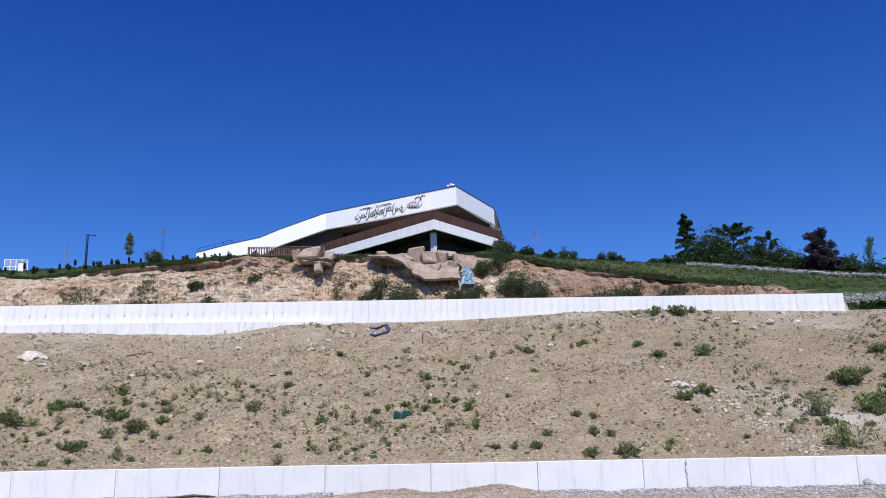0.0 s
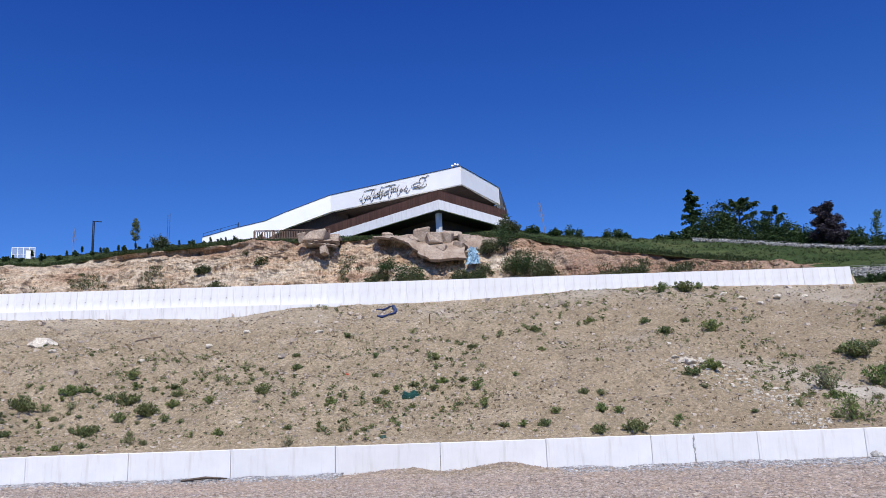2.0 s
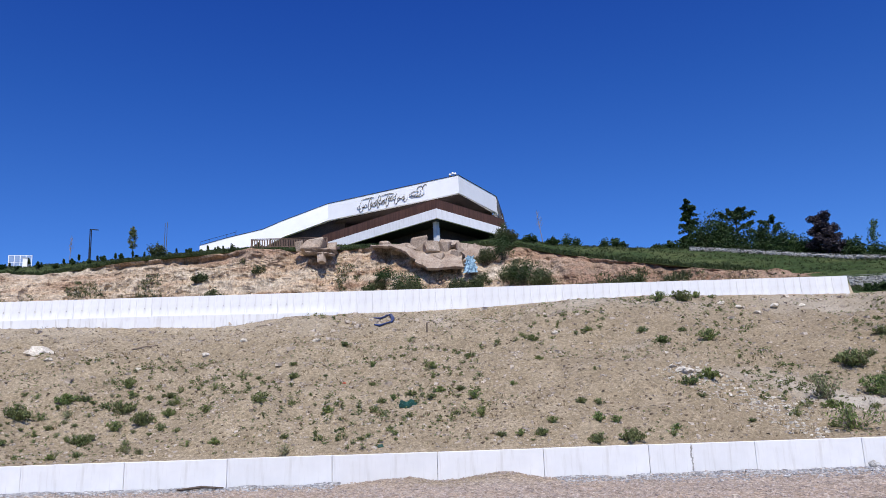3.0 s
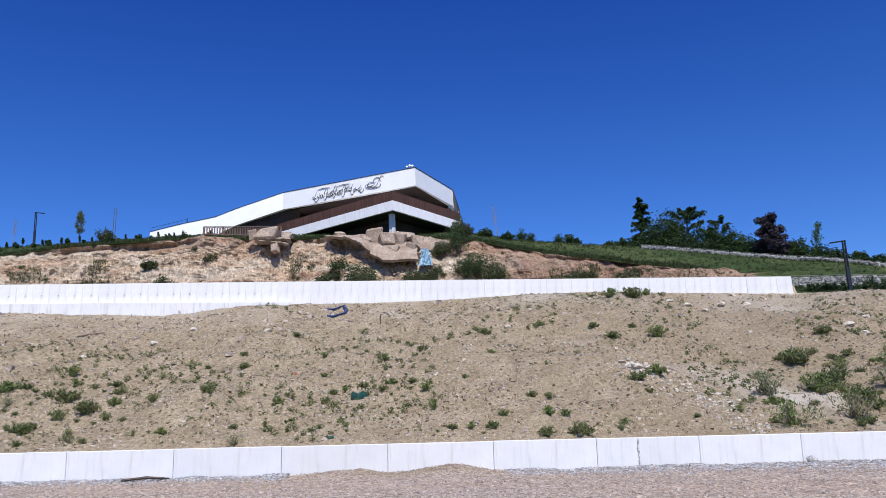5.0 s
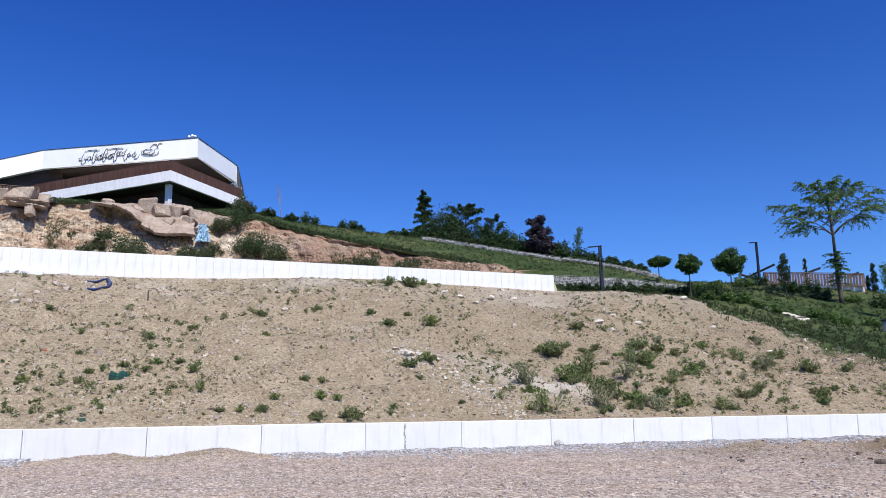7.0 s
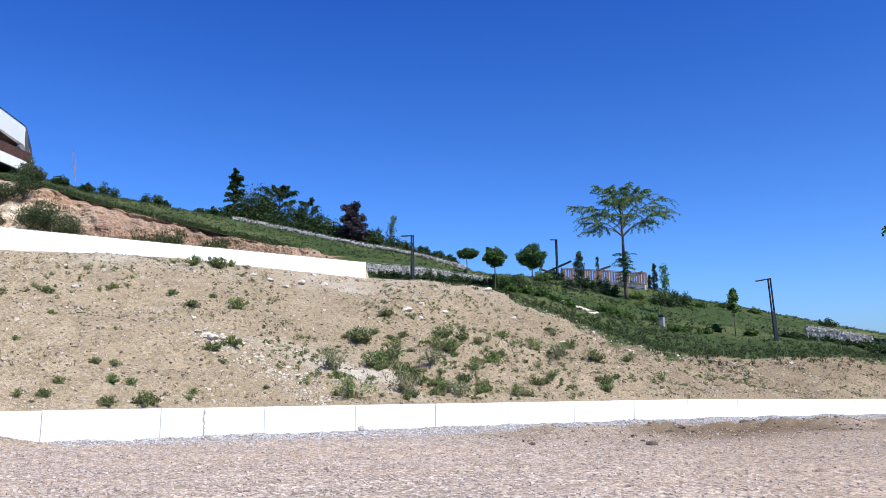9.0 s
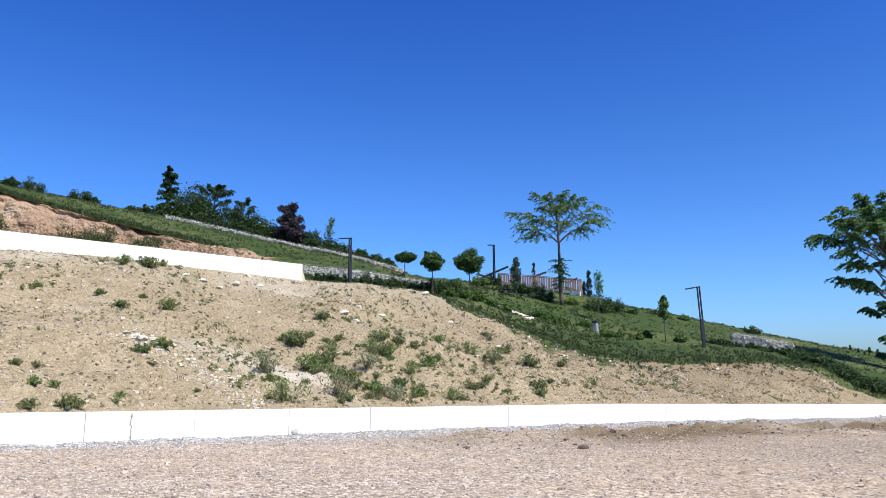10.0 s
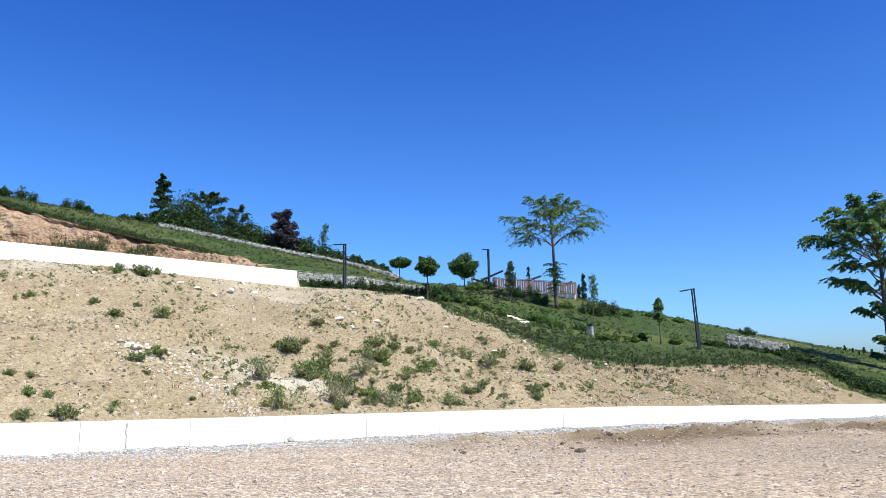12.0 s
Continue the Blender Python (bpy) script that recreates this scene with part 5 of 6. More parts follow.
layered_tree("tree", "spreading dark green tree above the bushes", spot(20.9, 88), 5.8, 2.6, ((5, 1.0, 5.7), (7, 1.8, 5.1), (6, 2.1, 4.2)), 0.13, rng, M_LEAF_DARK, 14, 5, 0.2)
layered_tree("tree", "small open-crowned green tree among bushes", spot(22.8, 86), 4.6, 2.2, ((4, 0.9, 4.4), (5, 1.7, 3.7), (4, 1.9, 2.9)), 0.1, rng, M_LEAF_DARK, 12, 4, 0.2)
broad_tree("purple_tree", "purple-leaved plum tree among green bushes", spot(26.3, 81), 4.9, 0.12, 1.55, 0.12, rng, M_PURPLE, 20, 7, 26, 0.24, 0.42)
sapling("young_tree", "thin young tree with sparse leaves beside bushes", spot(28.85, 81), 4.2, rng, mat=M_LEAF)


# ---- stone gabions ----
def gabion(label, line, height, thick, stone, rng):
    """A wire gabion: a mass of fitted stones between a low footing and thin wires."""
    gb = thing("gabion_wall", label, "gabion wall")
    pts, sizes = [], []
    for a, b in zip(line, line[1:]):
        a, b = Vector(a), Vector(b)
        n = max(2, int((b - a).length / (stone * 0.82)))
        rows = max(2, int(height / (stone * 0.62)))
        side = Vector((b.y - a.y, a.x - b.x, 0)).normalized()
        for i in range(n):
            for j in range(rows):
                for d in (0, 1):
                    p = a.lerp(b, (i + rng.uniform(0.2, 0.8)) / n) - side * (thick * 0.5 * d - rng.uniform(0, 0.06))
                    pts.append((p.x, p.y, p.z - 0.1 + height * (j + 0.5) / rows + rng.uniform(-0.03, 0.03)))
                    sizes.append(stone * rng.uniform(0.7, 1.3))
    st = scatter("stones", pts, sizes, M_GABION, rng, "pale grey packed stones", "")
    st.parent = gb
    wires = []
    for a, b in zip(line, line[1:]):
        a, b = Vector(a), Vector(b)
        for h in (0.0, 0.5, 1.0):
            wires.append(tube([a + Vector((0, 0, height * h)), b + Vector((0, 0, height * h))], [0.012, 0.012], 4))
    v, f = joined(wires)
    part("wire", mesh_of("wire", v, f, M_GREY), None, gb)
    return gb


def stations(phis, rs):
    return [spot(p, r) for p, r in zip(phis, rs)]


gabion("long low line of pale stones along the grass slope", stations(np.linspace(17.6, 34.6, 13), np.linspace(82, 75, 13)), 0.4, 0.45, 0.2, rng)
gabion("grey stone gabion wall behind the end of the concrete wall", stations(np.linspace(27.0, 36.5, 8), np.linspace(63.5, 64, 8)), 0.85, 0.6, 0.2, rng)
gabion("grey stone gabion wall standing in the grass", stations((57.7, 59.5, 61.5), (67, 67.5, 68)), 1.05, 0.6, 0.19, rng)

# hedge of small shrubs in front of the gabion
for k in range(22):
    phi = 28.6 + 9.6 * k / 21 + rng.uniform(-0.1, 0.1)
    shrub("hedge_plant", "small dark green hedge plant before the stone gabion", spot(phi, 61.5 + rng.uniform(-0.5, 0.5)), rng.uniform(0.7, 1.1), rng.uniform(0.5, 0.8) + (0.3 if phi > 31.5 else 0), rng, M_LEAF_DARK, 12, 28, 0.14, group="hedge plants")
for k in range(16):
    phi = 56.3 + 5.5 * k / 15
    shrub("hedge_plant", "low dark shrub at the foot of the gabion", spot(phi, 66 + rng.uniform(-0.8, 0.3)), rng.uniform(0.6, 1.0), rng.uniform(0.2, 0.42), rng, M_LEAF_DARK, 10, 26, 0.13, group="hedge plants")
# added dark clumps that stand for the shadowed band along the grass edge
for k in range(30):
    u = k / 29
    phi = 61.3 + 5.4 * u + rng.uniform(-0.12, 0.12)
    p = spot(phi, np.interp(phi, [61, 63, 65, 67], [66, 62, 60, 60]) + rng.uniform(-0.5, 0.5))
    shrub("shadow_clump", "added dark leaf clump standing for the shadowed grass edge", p, rng.uniform(1.4, 2.2), rng.uniform(0.35, 0.75), rng, M_LEAF_DARK, 16, 26, 0.16, group="ground cover along the edge")

# ---- the park on the right ----
standard_tree("ball_tree", "round clipped green tree on a thin stem", spot(36.75, 60), 1.95, 0.86, 0.66, rng, M_BALL, "clipped trees")
standard_tree("ball_tree", "wide clipped green tree on a thin stem", spot(39.45, 66), 1.45, 1.25, 1.0, rng, M_BALL, "clipped trees")
standard_tree("small_tree", "flat-topped small tree with leafy stem", spot(34.7, 71), 1.65, 1.0, 0.34, rng, M_BALL, leaf=0.15)
column_tree("climber_column", "column of dark climbing leaves", spot(42.9, 68), 3.4, 0.95, rng, M_LEAF_DARK, bare=0.3)
for phi, r, h, w in ((48.15, 82, 2.6, 0.6), (47.8, 83, 1.5, 0.4), (44.2, 86, 3.4, 0.5), (67.2, 90, 2.3, 0.55)):
    column_tree("cypress", "narrow dark green cypress", spot(phi, r), h, w, rng, M_NEEDLE, "cypresses")
sapling("young_tree", "young green tree with open leafy crown", spot(48.75, 66), 4.1, rng, mat=M_LEAF_LIGHT)
column_tree("young_tree", "young staked tree with leafy top", spot(53.3, 61), 3.3, 0.8, rng, M_LEAF, bare=0.55, leaf=0.17)
for phi, r, w, h in ((49.8, 74, 2.2, 1.2), (49.1, 72, 2.4, 1.4), (48.2, 72, 3.0, 0.9), (46.7, 72, 1.8, 0.5), (45.0, 71, 2.0, 0.9), (44.2, 74, 2.4, 1.0), (43.4, 72, 1.8, 0.8), (41.0, 76, 2.2, 0.9), (40.2, 74, 1.6, 1.0),
                     (38.4, 72, 1.5, 0.7), (37.4, 70, 1.4, 0.6), (51.0, 78, 1.6, 0.5), (52.5, 82, 1.4, 0.4), (47.6, 62, 1.2, 0.5), (46.0, 60, 1.4, 0.5), (45.2, 60.5, 1.3, 0.5), (44.5, 61, 1.3, 0.6), (50.0, 60, 1.2, 0.4), (51.3, 60, 1.1, 0.5),
                     (40.2, 57, 1.3, 0.6), (41.0, 56, 1.2, 0.5), (42.0, 56, 1.1, 0.5), (39.2, 58, 1.3, 0.6), (38.0, 58, 1.2, 0.5), (54.6, 84, 1.4, 0.5), (58.9, 88, 2.0, 0.6), (52.0, 62, 0.9, 0.5), (54.3, 62, 1.0, 0.5), (49.2, 59, 1.1, 0.5)):
    shrub("park_shrub", "green shrub on the park's grass slope", spot(phi, r), w, h, rng, M_LEAF if w < 2 else M_LEAF_DARK, 16, 28, 0.16, group="park shrubs")
for k in range(9):
    sapling("young_plant", "small young tree on the far grass edge", spot(64.9 + 0.34 * k + rng.uniform(-0.1, 0.1), 94), rng.uniform(0.4, 0.95), rng, True, "young plants")
layered_tree("locust_tree", "tall locust tree with a wide airy umbrella crown", spot(46.15, 70), 10.4, 5.6, ((4, 1.4, 10.2), (6, 2.7, 9.5), (8, 4.1, 8.3), (7, 4.6, 7.0)), 0.19, rng, M_FEATHER, 17, 4, 0.19, 60, -0.02, 0.8, 0.42)
layered_tree("locust_tree", "tall dark locust tree with layered drooping limbs", spot(67.35, 80), 15.2, 1.0, ((7, 2.4, 15.6), (10, 4.4, 14.3), (11, 5.8, 12.4), (6, 4.4, 10.2), (6, 4.2, 8.4), (3, 2.2, 5.6), (3, 1.9, 3.2), (3, 1.6, 1.8)), 0.28, rng, M_FEATHER, 17, 6, 0.29, 10, 0.0, 0.8, 0.5)

fence("deck_railing", "brown wooden deck railing with upright slats", Vector(spot(41.6, 80)) + Vector((0, 0, 0.1)), Vector(spot(47.6, 80)) + Vector((0, 0, 0.42)), 1.3, M_RAIL, 0.24, rng, 0.095)


def build_deck():
    a, b = Vector(spot(41.6, 80.5)), Vector(spot(47.6, 80.5))
    bm = bmesh.new()
    d = (b - a).normalized()
    n = Vector((-d.y, d.x, 0)).normalized()
    prism(bm, [a + Vector((0, 0, -0.9)) - n * 0.2, b + Vector((0, 0, -0.4)) - n * 0.2, b + Vector((0, 0, -0.4)) + n * 3, a + Vector((0, 0, -0.9)) + n * 3], (0, 0, 0.95))
    dk = solo("deck", bm, M_PLASTER, "low deck with a white painted edge", "deck")
    for (x0, z0), (x1, z1) in (((-2.6, 0.6), (1.0, 2.5)), ((-2.4, 1.4), (1.2, 0.6)), ((3.2, 1.5), (5.0, 2.3)), ((7.2, 1.4), (8.2, 2.0))):
        p, q = a + d * x0 + n * 1.5 + Vector((0, 0, z0)), a + d * x1 + n * 1.5 + Vector((0, 0, z1))
        v, f = tube([p, q], [0.11, 0.11], 4)
        part("beam", mesh_of("beam", v, f, M_METAL), None, dk, "dark sloping timber beam")


build_deck()


def build_pillar_box():
    bx = thing("utility_pillar", "short grey utility pillar on the grass", "utility box", spot(48.5, 60), 20)
    bm = bmesh.new()
    box(bm, (-0.2, -0.16, -0.2), (0.2, 0.16, 0.7), 0.02)
    part("body", bm, M_GREY, bx)
    bm = bmesh.new()
    box(bm, (-0.24, -0.2, 0.704), (0.24, 0.2, 0.84), 0.02)
    part("cap", bm, M_METAL, bx, "dark cap")


build_pillar_box()
white_rock = [rock_mesh(rng, M_STONE, 0.25, 2) for k in range(3)]
for k in range(9):
    u = k / 8
    p = spot(41.1 + 2.6 * u, 58 - 1.2 * u + rng.uniform(-0.3, 0.3))
    ob = solo("pale_stone", white_rock[k % 3], None, "flat pale stone lying in the grass", "stone", p, 0, "pale stones in the grass")
    ob.matrix_basis = pose(*p, 0, 0, rng.uniform(0, 180)) @ Matrix.Diagonal((rng.uniform(0.7, 1.3), rng.uniform(0.5, 0.9), rng.uniform(0.3, 0.5), 1))


# ---- the bank: weeds, stones, litter ----
WEEDS_MID = [(-28.9, 0.0259, 30), (-22.4, 0.0574, 22), (-25.2, -0.0041, 26), (-19.8, 0.0237, 20), (-22.7, 0.0306, 34), (-17.4, 0.0272, 16), (-13.8, 0.0381, 20), (-9.0, 0.0219, 18), (-5.2, 0.0296, 14), (-1.4, 0.0695, 20), (-3.1, 0.0370, 16), (-1.0, 0.0406, 16), (0.5, 0.0398, 16), (1.5, 0.0262, 18), (3.2, -0.0187, 15), (4.6, -0.0163, 16), (6.1, -0.0189, 18), (6.9, -0.0054, 16), (9.0, 0.0184, 16), (10.1, -0.0052, 22), (10.0, -0.0306, 26), (11.3, -0.0080, 16), (12.4, -0.0301, 34), (-26.1, 0.0433, 24), (-21.4, 0.0148, 30), (-23.1, 0.0113, 20)]
WEEDS_HIGH = [(5.9, 0.0997, 16), (9.9, 0.1052, 14), (15.0, 0.0861, 24), (18.2, 0.0843, 26), (13.7, 0.0981, 16), (6.3, 0.0749, 14), (-7.8, 0.1023, 14), (15.1, 0.1370, 24), (16.5, 0.1354, 30), (17.6, 0.1368, 16), (26.7, 0.0420, 34), (28.0, 0.0087, 40), (28.7, 0.0731, 22), (17.8, 0.0376, 26), (16.5, 0.0334, 26), (-5.8, 0.0742, 12), (-11.4, 0.0814, 12), (-16.8, -0.0111, 16), (-12.1, -0.0068, 12), (-4.3, -0.0112, 10), (-5.8, 0.0515, 10), (4.3, 0.0451, 12), (1.2, 0.0824, 12)]
WEEDS_EAST = [(24.8, 0.0079, 44), (26.2, -0.0259, 50), (25.1, -0.0029, 26), (26.7, 0.0427, 44), (29.2, 0.0206, 40), (28.5, 0.0104, 30), (30.0, -0.0226, 46), (32.4, 0.0346, 36), (33.5, 0.0270, 30), (32.9, 0.0478, 40), (31.1, -0.0114, 30), (30.3, -0.0049, 40), (33.9, -0.0266, 34), (38.0, -0.0269, 30), (36.5, 0.0170, 26), (39.6, -0.0150, 26), (43.8, 0.0135, 30), (44.4, -0.0138, 26), (41.0, 0.0188, 30), (35.1, 0.0055, 26), (37.2, 0.0446, 22), (42.1, 0.0317, 24), (45.9, 0.0134, 20), (34.3, -0.0118, 26), (31.9, 0.0119, 34), (39.3, 0.0336, 20)]


def weed_model(rng, mat, spiky, per=6):
    """A knee-high weed one metre wide: stems from one root with leaves all along them."""
    pts = []
    wood = []
    for k in range(24):
        a, out = rng.uniform(0, 6.28), rng.uniform(0.1, 1.0)
        h = rng.uniform(0.45, 0.8) * (1.1 - 0.5 * out) * (1.3 if spiky else 1.0)
        path, rr = limb((0, 0, -0.05), (math.cos(a) * out, math.sin(a) * out, h * 1.2), 0.35 + 0.3 * out + (0.15 if spiky else 0), 0.012, 0.004, rng, 0.05, 0.1, 4)
        wood.append(tube(path, rr, 3))
        pts += path[1:]
    leaves = quad_mesh("leaves", leaf_quads(pts, 0.10, 0.13 if not spiky else 0.11, per, rng, -0.9, 0.34), mat)
    v, f = joined(wood)
    return mesh_of("stem", v, f, M_STICK), leaves


bush_models = [weed_model(rng, m, s, 13) for m, s in ((M_BANK, False), (M_WEED2, True), (M_BANK, False), (M_WEED2, False))]
weed_models = [weed_model(rng, m, s) for m, s in ((M_WEED2, False), (M_WEED, True), (M_WEED2, True), (M_WEED, False), (M_BANK, False), (M_BANK, False))]


def weed(at, width, k, models, label="bushy green weed rooted in the bare bank"):
    we = thing("weed", label, "weed", at, float(rng.uniform(0, 360)), "weeds on the bank")
    stems, leaves = models[k % len(models)]
    part("stem", stems, None, we)
    part("leaves", leaves, None, we)
    we.scale = (width, width, width * rng.uniform(0.95, 1.35))
    return we


def weed_size(px, at):
    return px / 1381 * math.hypot(at[0], at[1]) * 1.12


count = 0
for rows in (WEEDS_MID, WEEDS_HIGH, WEEDS_EAST):
    for phi, rise, size in rows:
        p = on_bank(phi, rise)
        weed(p, weed_size(size, p), count, bush_models if rows is not WEEDS_EAST or count % 3 == 0 else weed_models)
        count += 1
# smaller weeds strewn between them, thicker low on the left and towards the park
for k in range(225):
    zone = rng.random()
    if zone < 0.34:
        phi, rise = rng.uniform(-31, -18), rng.uniform(-0.02, 0.06)
    elif zone < 0.52:
        phi, rise = rng.uniform(-18, 26), rng.uniform(-0.03, 0.11)
    else:
        phi, rise = rng.normal(34, 6), rng.uniform(-0.03, 0.055)
    p = on_bank(phi, rise)
    weed(p, (0.12 + 0.3 * rng.random() ** 1.6) * (1.45 if phi > 27 else 1.0), k, weed_models if k % 3 else bush_models)


def tufts(name, places, height, n, mat, rng, label):
    """Loose blades and sprigs, far too many to count, in one mesh."""
    places = np.asarray(places)
    size = np.repeat(np.asarray(height) * rng.uniform(0.5, 1.2, len(places)), n)
    p = np.repeat(places, n, 0) + rng.normal(0, 1, (len(places) * n, 3)) * (size * 0.35)[:, None] * [1, 1, 0]
    d = rng.normal(0, 0.45, p.shape)
    d[:, 2] = 1
    s = rng.normal(0, 1, p.shape)
    s[:, 2] = 0
    s = s / np.linalg.norm(s, axis=1)[:, None] * (size * 0.16)[:, None]
    tip = p + d * size[:, None]
    v = np.stack([p - s * 0.4, p + s * 0.4, (p + tip) / 2 + s * 0.6, tip], 1).reshape(-1, 3)
    v[:, 2] -= 0.02
    ob = new(name, quad_mesh(name, v, mat))
    return tagged(ob, label, "vegetation", kind="stuff")


def rosettes(name, places, spread, leaf, n, mat, rng, label):
    """Low leafy cushions, far too many to count, in one mesh."""
    places = np.asarray(places) + np.stack([np.zeros(len(places)), np.zeros(len(places)), np.broadcast_to(np.asarray(spread) * 0.55, (len(places),))], -1)
    ob = new(name, quad_mesh(name, leaf_quads(places, spread, leaf, n, rng, -0.4, 0.45, 0.8), mat))
    return tagged(ob, label, "vegetation", kind="stuff")


def bank_points(n, rng, lo=-32, hi=64, low_bias=1.0):
    phi = rng.uniform(lo, hi, n)
    R, Z = profile(phi)
    u = rng.random(n) ** low_bias
    r = R[:, 1] + 0.3 + (R[:, 2] - R[:, 1] - 0.5) * u
    x, y = r * np.sin(np.radians(phi)), r * np.cos(np.radians(phi))
    return np.stack([x, y, land_z(x, y)], -1)


sp = bank_points(6200, rng)
keep = lattice(sp[:, 0] * 0.5, sp[:, 1] * 0.5, 71) + 0.28 * np.exp(-((sp[:, 0] - 20) / 8) ** 2) + 0.25 * np.exp(-((sp[:, 0] + 13) / 6) ** 2) > 0.08
keep &= (sp[:, 0] > -7) | (sp[:, 1] < 32)
rosettes("bank_sprigs", sp[keep], 0.055, 0.05, 12, M_BANK, rng, "scattered small green sprigs on the bare bank")
own = np.random.default_rng(417)
sp = bank_points(3000, own)
keep = lattice(sp[:, 0] * 0.35, sp[:, 1] * 0.35, 77) + 0.45 * np.exp(-((sp[:, 0] - 21) / 7) ** 2) + 0.4 * np.exp(-((sp[:, 0] + 13) / 5) ** 2) > 0.26
keep &= (sp[:, 0] > -7) | (sp[:, 1] < 32)
rosettes("small_weeds", sp[keep], own.uniform(0.05, 0.17, int(keep.sum())), 0.075, 34, M_BANK, own, "many small grey-green weeds over the bare bank")
sp = bank_points(2600, rng)
tufts("dry_stalks", sp[lattice(sp[:, 0] * 0.4, sp[:, 1] * 0.4, 73) > 0.0], 0.14, 6, M_DRY, rng, "scattered dry brown stalks on the bank")

# turf edges and rough grass on the hill
phi = rng.uniform(-31, 70, 14000)
R, Z = profile(phi)
pick = rng.random(14000)
inner = np.where(phi < 22, R[:, 5], np.where(phi < 29, R[:, 4], R[:, 2] + 0.8))
r = np.where(pick < 0.35, inner + np.where(phi > 33, rng.normal(0.8, 2.2, 14000), np.abs(rng.normal(0, 0.8, 14000))), np.where(pick < 0.6, R[:, 6] + rng.normal(-0.5, 1.2, 14000), inner + (R[:, 6] - inner) * rng.random(14000)))
x, y = r * np.sin(np.radians(phi)), r * np.cos(np.radians(phi))
tufts("hill_grass", np.stack([x, y, land_z(x, y)], -1), 0.2, 11, M_GRASS, rng, "rough green grass on the hill")

herbs = np.random.default_rng(91)
phi = herbs.uniform(37, 66, 1500)
R, Z = profile(phi)
r = R[:, 2] + 1.6 + (R[:, 5] - R[:, 2]) * herbs.random(1500)
x, y = r * np.sin(np.radians(phi)), r * np.cos(np.radians(phi))
patch = lattice(x * 0.22, y * 0.22, 93) > 0.06
sp = np.stack([x, y, land_z(x, y)], -1)[patch]
rosettes("slope_herbs", sp[::2], herbs.uniform(0.08, 0.24, len(sp[::2])), 0.11, 34, M_SCRUB, herbs, "rough green herbs over the park slope")
rosettes("slope_weeds", sp[1::2], herbs.uniform(0.07, 0.20, len(sp[1::2])), 0.10, 30, M_LEAF_DARK, herbs, "dark green weeds over the park slope")

# crumbs of earth, stones and scrub on the slip
phi = rng.uniform(-31, 22, 5200)
R, Z = profile(phi)
u = rng.random(5200) ** 1.4 * 0.66
r = R[:, 4] + (R[:, 5] - R[:, 4]) * u
x, y = r * np.sin(np.radians(phi)), r * np.cos(np.radians(phi))
sp = np.stack([x, y, land_z(x, y)], -1)
scatter("slip_rubble", sp[:3600], 0.05 + 0.2 * rng.random(3600) ** 4, M_CRUMB, rng, "crumbled pale earth and stones on the slip", "rubble")
thick = lattice(x * 0.3, y * 0.5, 81) > 0.22
tufts("slip_scrub", sp[thick], 0.3, 9, M_SCRUB, rng, "thin scrub and weeds on the slip face")
tufts("slip_dry_grass", sp[~thick][:900], 0.24, 8, M_DRY, rng, "dry brown grass on the slip face")
phi = rng.uniform(-31, 22, 2600)
R, Z = profile(phi)
r = R[:, 5] + 0.25 + np.abs(rng.normal(0, 0.7, 2600))
x, y = r * np.sin(np.radians(phi)), r * np.cos(np.radians(phi))
tufts("lip_grass", np.stack([x, y, land_z(x, y) + 0.05], -1), 0.3, 9, M_GRASS, rng, "ragged grass along the slip's torn edge")

# stones on the bank and gravel on the road
sp = bank_points(22000, rng)
scatter("bank_pebbles", sp, 0.02 + 0.10 * rng.random(len(sp)) ** 5, M_PEBBLE, rng, "loose pale pebbles strewn over the bank", "pebbles")
sp = bank_points(16000, own)
scatter("bank_clods", sp, 0.022 + 0.075 * own.random(len(sp)) ** 4, M_CLOD, own, "small brown clods and dark stones over the bank", "clods")
sp = bank_points(900, rng, low_bias=0.25)
scatter("bank_rubble", sp, 0.05 + 0.22 * rng.random(len(sp)) ** 3, M_PEBBLE, rng, "pale rubble below the upper wall", "rubble")
phi = rng.uniform(-33, 72, 46000)
R, Z = profile(phi)
r = 9 + (np.minimum(R[:, 0], 60) - 9.2) * rng.random(46000) ** 0.9
x, y = r * np.sin(np.radians(phi)), r * np.cos(np.radians(phi))
scatter("road_gravel", np.stack([x, y, land_z(x, y)], -1), 0.018 + 0.045 * rng.random(46000) ** 2.6, M_ROADSTONE, rng, "coarse loose gravel on the unpaved road", "gravel")
x = rng.uniform(-22, 54, 26000)
y = WALL_Y - 0.05 - np.abs(rng.normal(0, 0.75, 26000)) * np.interp(x, [-22, -4, 4, 14, 40, 54], [0.35, 0.5, 1.0, 1.5, 1.2, 0.6])
clear = (x < -3.2) | (x > 2.6)
x, y = x[clear], y[clear]
scatter("wall_foot_gravel", np.stack([x, y, land_z(x, y)], -1), 0.03 + 0.05 * rng.random(len(x)) ** 2, M_CRUSHED, rng, "grey crushed stone along the wall's foot", "gravel")

x = own.uniform(13, 38, 700)
y = 16.8 - 0.10 * (x - 20) + own.normal(0, 1.3, 700)
scatter("churned_clods", np.stack([x, y, land_z(x, y)], -1), 0.03 + 0.08 * own.random(700) ** 3, M_CLOD, own, "brown clods in the churned strip of the road", "clods")
x, y = rng.uniform(-9, 30, 420), rng.uniform(8, 21, 420)
scatter("road_stones", np.stack([x, y, land_z(x, y)], -1), 0.04 + 0.08 * rng.random(420) ** 3, M_PEBBLE, rng, "pale larger stones lying on the road", "gravel")

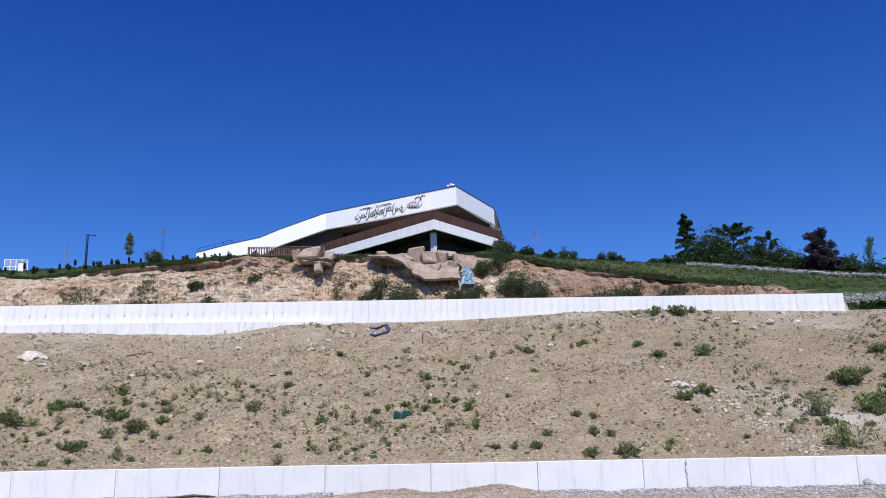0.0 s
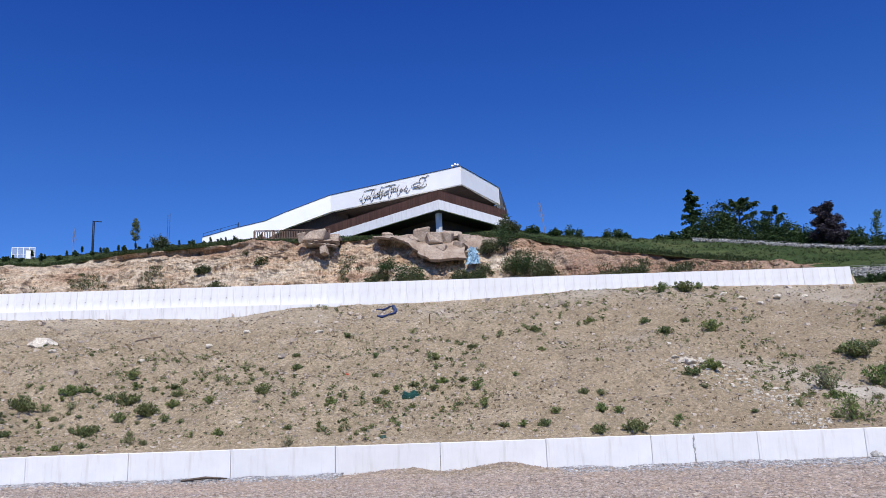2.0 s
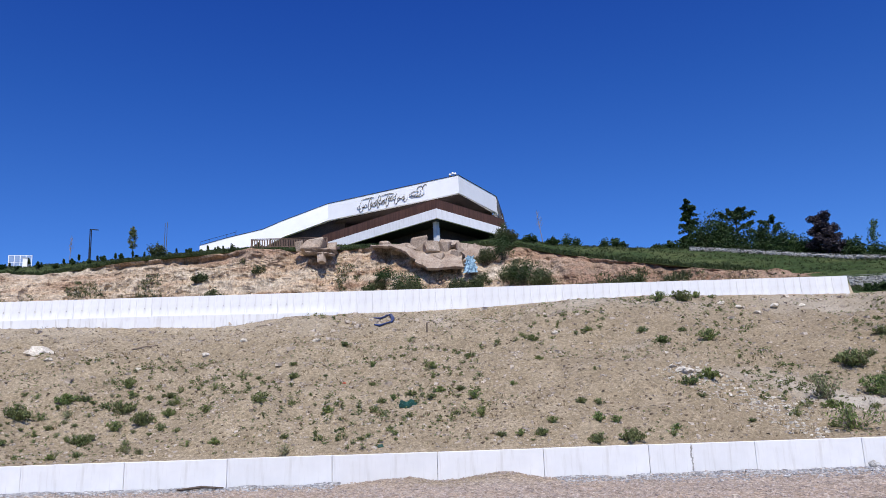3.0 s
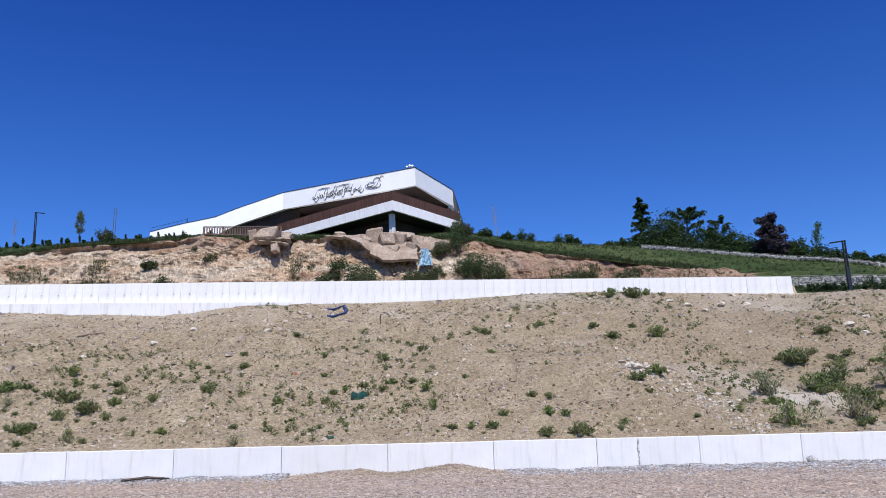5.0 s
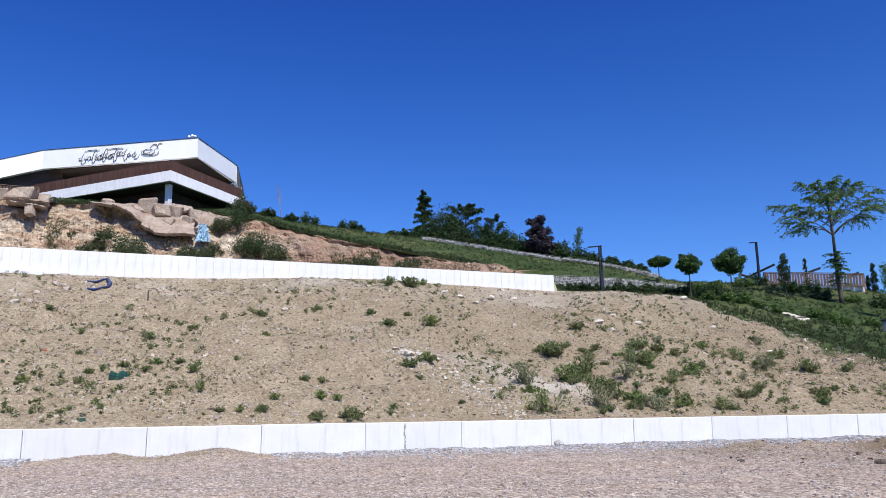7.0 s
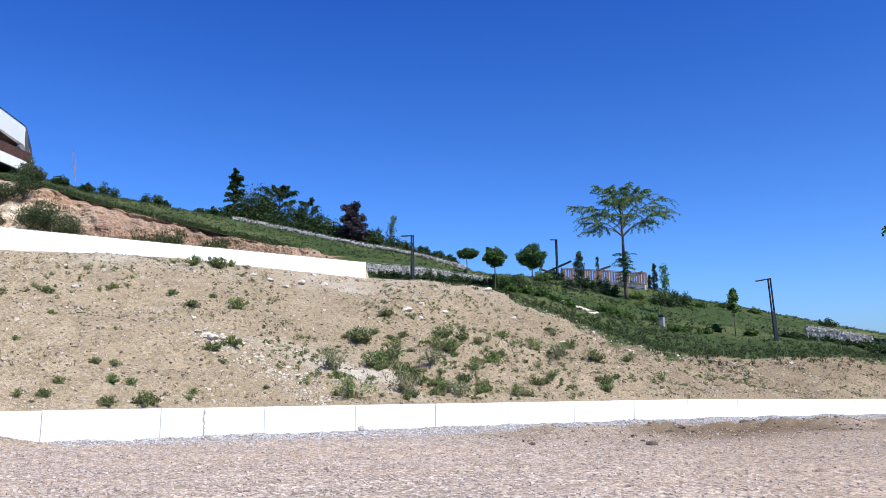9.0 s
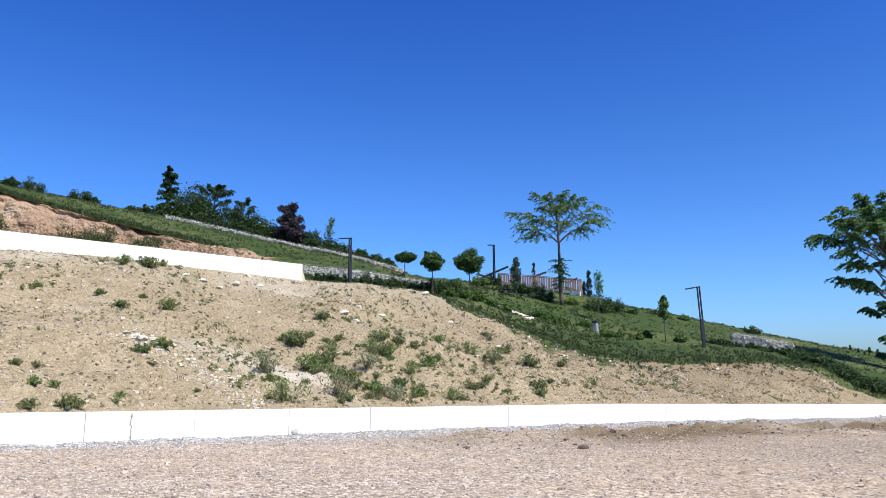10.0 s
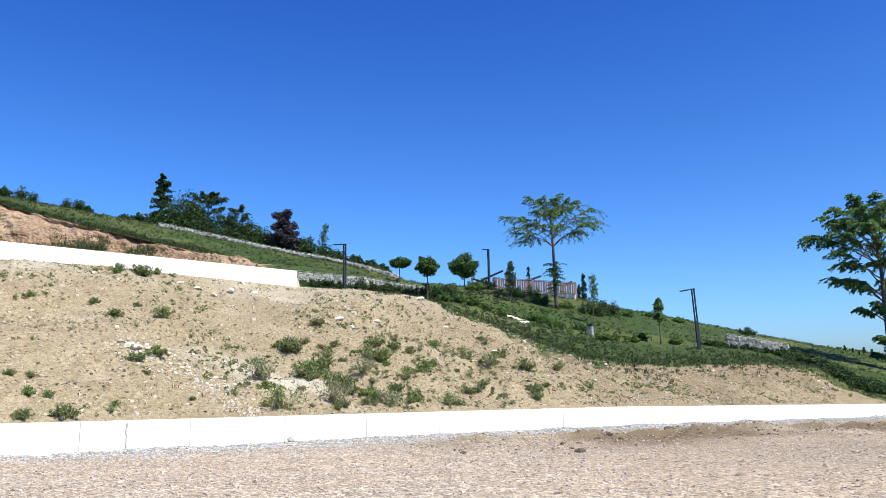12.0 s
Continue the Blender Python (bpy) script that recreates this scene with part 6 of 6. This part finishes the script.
chalky = []
for k in range(700):
    u = rng.random()
    q = on_bank(15.4 + 8.8 * u + rng.normal(0, 0.5), 0.056 - 0.078 * u + rng.normal(0, 0.006 + 0.006 * u))
    chalky.append(q)
scatter("chalk_rubble", np.array(chalky), 0.03 + 0.10 * rng.random(700) ** 3, M_STONE, rng, "streak of whitish rubble running down the bank", "rubble")

rocks = [rock_mesh(rng, M_STONE, 0.22, 2) for k in range(4)]
for phi, rise, s in ((-27.9, 0.1001, 0.9), (-27.3, 0.0935, 0.28), (-17.4, 0.0945, 0.3), (-14.9, 0.1125, 0.28), (-21.8, 0.081, 0.25), (16.0, 0.049, 0.34), (16.5, 0.0475, 0.4), (15.5, 0.055, 0.24), (17.3, 0.048, 0.26), (16.2, 0.052, 0.2), (17.8, 0.043, 0.22), (18.6, 0.035, 0.2), (21.5, 0.112, 0.3), (22.6, 0.118, 0.42),
                     (20.3, 0.121, 0.3), (24.3, 0.115, 0.3), (19.2, 0.127, 0.3), (33.0, 0.078, 0.35), (30.3, 0.083, 0.4), (31.2, 0.070, 0.3), (36.2, 0.106, 0.4), (38.0, 0.07, 0.3), (41.6, 0.037, 0.35), (7.6, 0.105, 0.3), (-9.8, 0.110, 0.3)):
    p = on_bank(phi, rise)
    ob = solo("rock", rocks[int(abs(phi) * 10) % 4], None, "pale limestone rock half sunk in the bank", "rock", p, 0, "rocks on the bank")
    ob.matrix_basis = pose(p[0], p[1], p[2] + 0.08 * s, rng.uniform(-15, 15), rng.uniform(-15, 15), rng.uniform(0, 180)) @ Matrix.Diagonal((s * 1.25, s, s * 0.8, 1))
clods = [rock_mesh(rng, M_BARK, 0.3, 2) for k in range(2)]
for x, y, s in ((19.2, 16.9, 0.3), (15.2, 14.0, 0.26), (20.4, 17.5, 0.2), (24.5, 18.2, 0.22), (12.6, 15.5, 0.12)):
    z = land_z(x, y)
    ob = solo("earth_clod", clods[int(x) % 2], None, "dark lump of earth lying on the road", "clod", (x, y, z), 0, "clods on the road")
    ob.matrix_basis = pose(x, y, z + 0.05 * s, 0, 0, rng.uniform(0, 180)) @ Matrix.Diagonal((s * 1.4, s, s * 0.9, 1))


def build_litter():
    # dark blue strap bent into a hook below the upper wall
    path = []
    for phi, rise in ((-5.6, 0.1365), (-5.1, 0.1355), (-4.6, 0.1375), (-4.35, 0.138), (-4.2, 0.134), (-4.3, 0.1285), (-4.7, 0.1275), (-5.2, 0.126), (-5.6, 0.127)):
        q = on_bank(phi, rise)
        path.append(Vector(q) + Vector((0, 0, 0.07)))
    v, f = tube(path, [0.03, 0.05, 0.04, 0.08, 0.09, 0.05, 0.035, 0.06, 0.03], 6)
    solo("fabric_strip", mesh_of("fabric_strip", v, f, M_HOSE, True), None, "crumpled navy blue fabric strip on the bank", "litter")
    # green sheet
    p = on_bank(-3.3, 0.0225)
    bm = bmesh.new()
    n, m = 10, 5
    g = [[bm.verts.new((i * 0.065 - 0.3, j * 0.09, 0.10 + 0.05 * math.sin(i * 1.3) + 0.03 * math.cos(j * 2 + i) + 0.035 * j)) for j in range(m)] for i in range(n)]
    top = [bm.faces.new((g[i][j], g[i + 1][j], g[i + 1][j + 1], g[i][j + 1])) for i in range(n - 1) for j in range(m - 1)]
    got = bmesh.ops.extrude_face_region(bm, geom=top)
    bmesh.ops.translate(bm, verts=[q for q in got["geom"] if isinstance(q, bmesh.types.BMVert)], vec=(0, 0, -0.12))
    bmesh.ops.recalc_face_normals(bm, faces=bm.faces[:])
    solo("plastic_sheet", bm, M_NET, "crumpled dark green plastic sheet on the bank", "litter", p)
    p = on_bank(-5.4, -0.023)
    ob = solo("plastic_piece", rock_mesh(rng, M_NET, 0.2, 2), None, "small dark green plastic piece by the wall", "litter", p)
    ob.scale = (0.2, 0.2, 0.2)
    p = on_bank(-7.85, 0.0567)
    ob = solo("brick_piece", rock_mesh(rng, M_RED, 0.2, 1), None, "small red brick piece lying on the bank", "litter", p)
    ob.scale = (0.16, 0.14, 0.14)
    p = on_bank(-1.75, 0.117)
    v, f = tube([(0, 0, -0.2), (0.02, 0, 0.4)], [0.035, 0.03], 6)
    solo("stake", mesh_of("stake", v, f, M_BARK), None, "short dark wooden stake driven into the bank", "stake", p)
    a, b = Vector(on_bank(-22.3, 0.1045)), Vector(on_bank(-20.6, 0.1095))
    v, f = tube([a + Vector((0, 0, 0.03)), (a + b) / 2 + Vector((0, 0, 0.06)), b + Vector((0, 0, 0.03))], [0.03, 0.035, 0.03], 6)
    solo("plank", mesh_of("plank", v, f, M_STICK), None, "thin pale batten lying on the bank", "plank")
    x, y = -7.4, 21.3
    v, f = tube([(0, 0, 0.05), (0.6, 0.15, 0.09), (1.2, 0.1, 0.05)], [0.03, 0.04, 0.02], 5)
    solo("dead_branch", mesh_of("dead_branch", v, f, M_BARK), None, "short dead branch lying at the wall's foot", "branch", (x, y, land_z(x, y)))
    x, y = 11.1, 21.75
    ob = solo("mortar_lump", rock_mesh(rng, M_GABION, 0.25, 2), None, "grey lump of mortar against the wall's foot", "rubble", (x, y, land_z(x, y) + 0.05))
    ob.scale = (0.34, 0.26, 0.3)


build_litter()
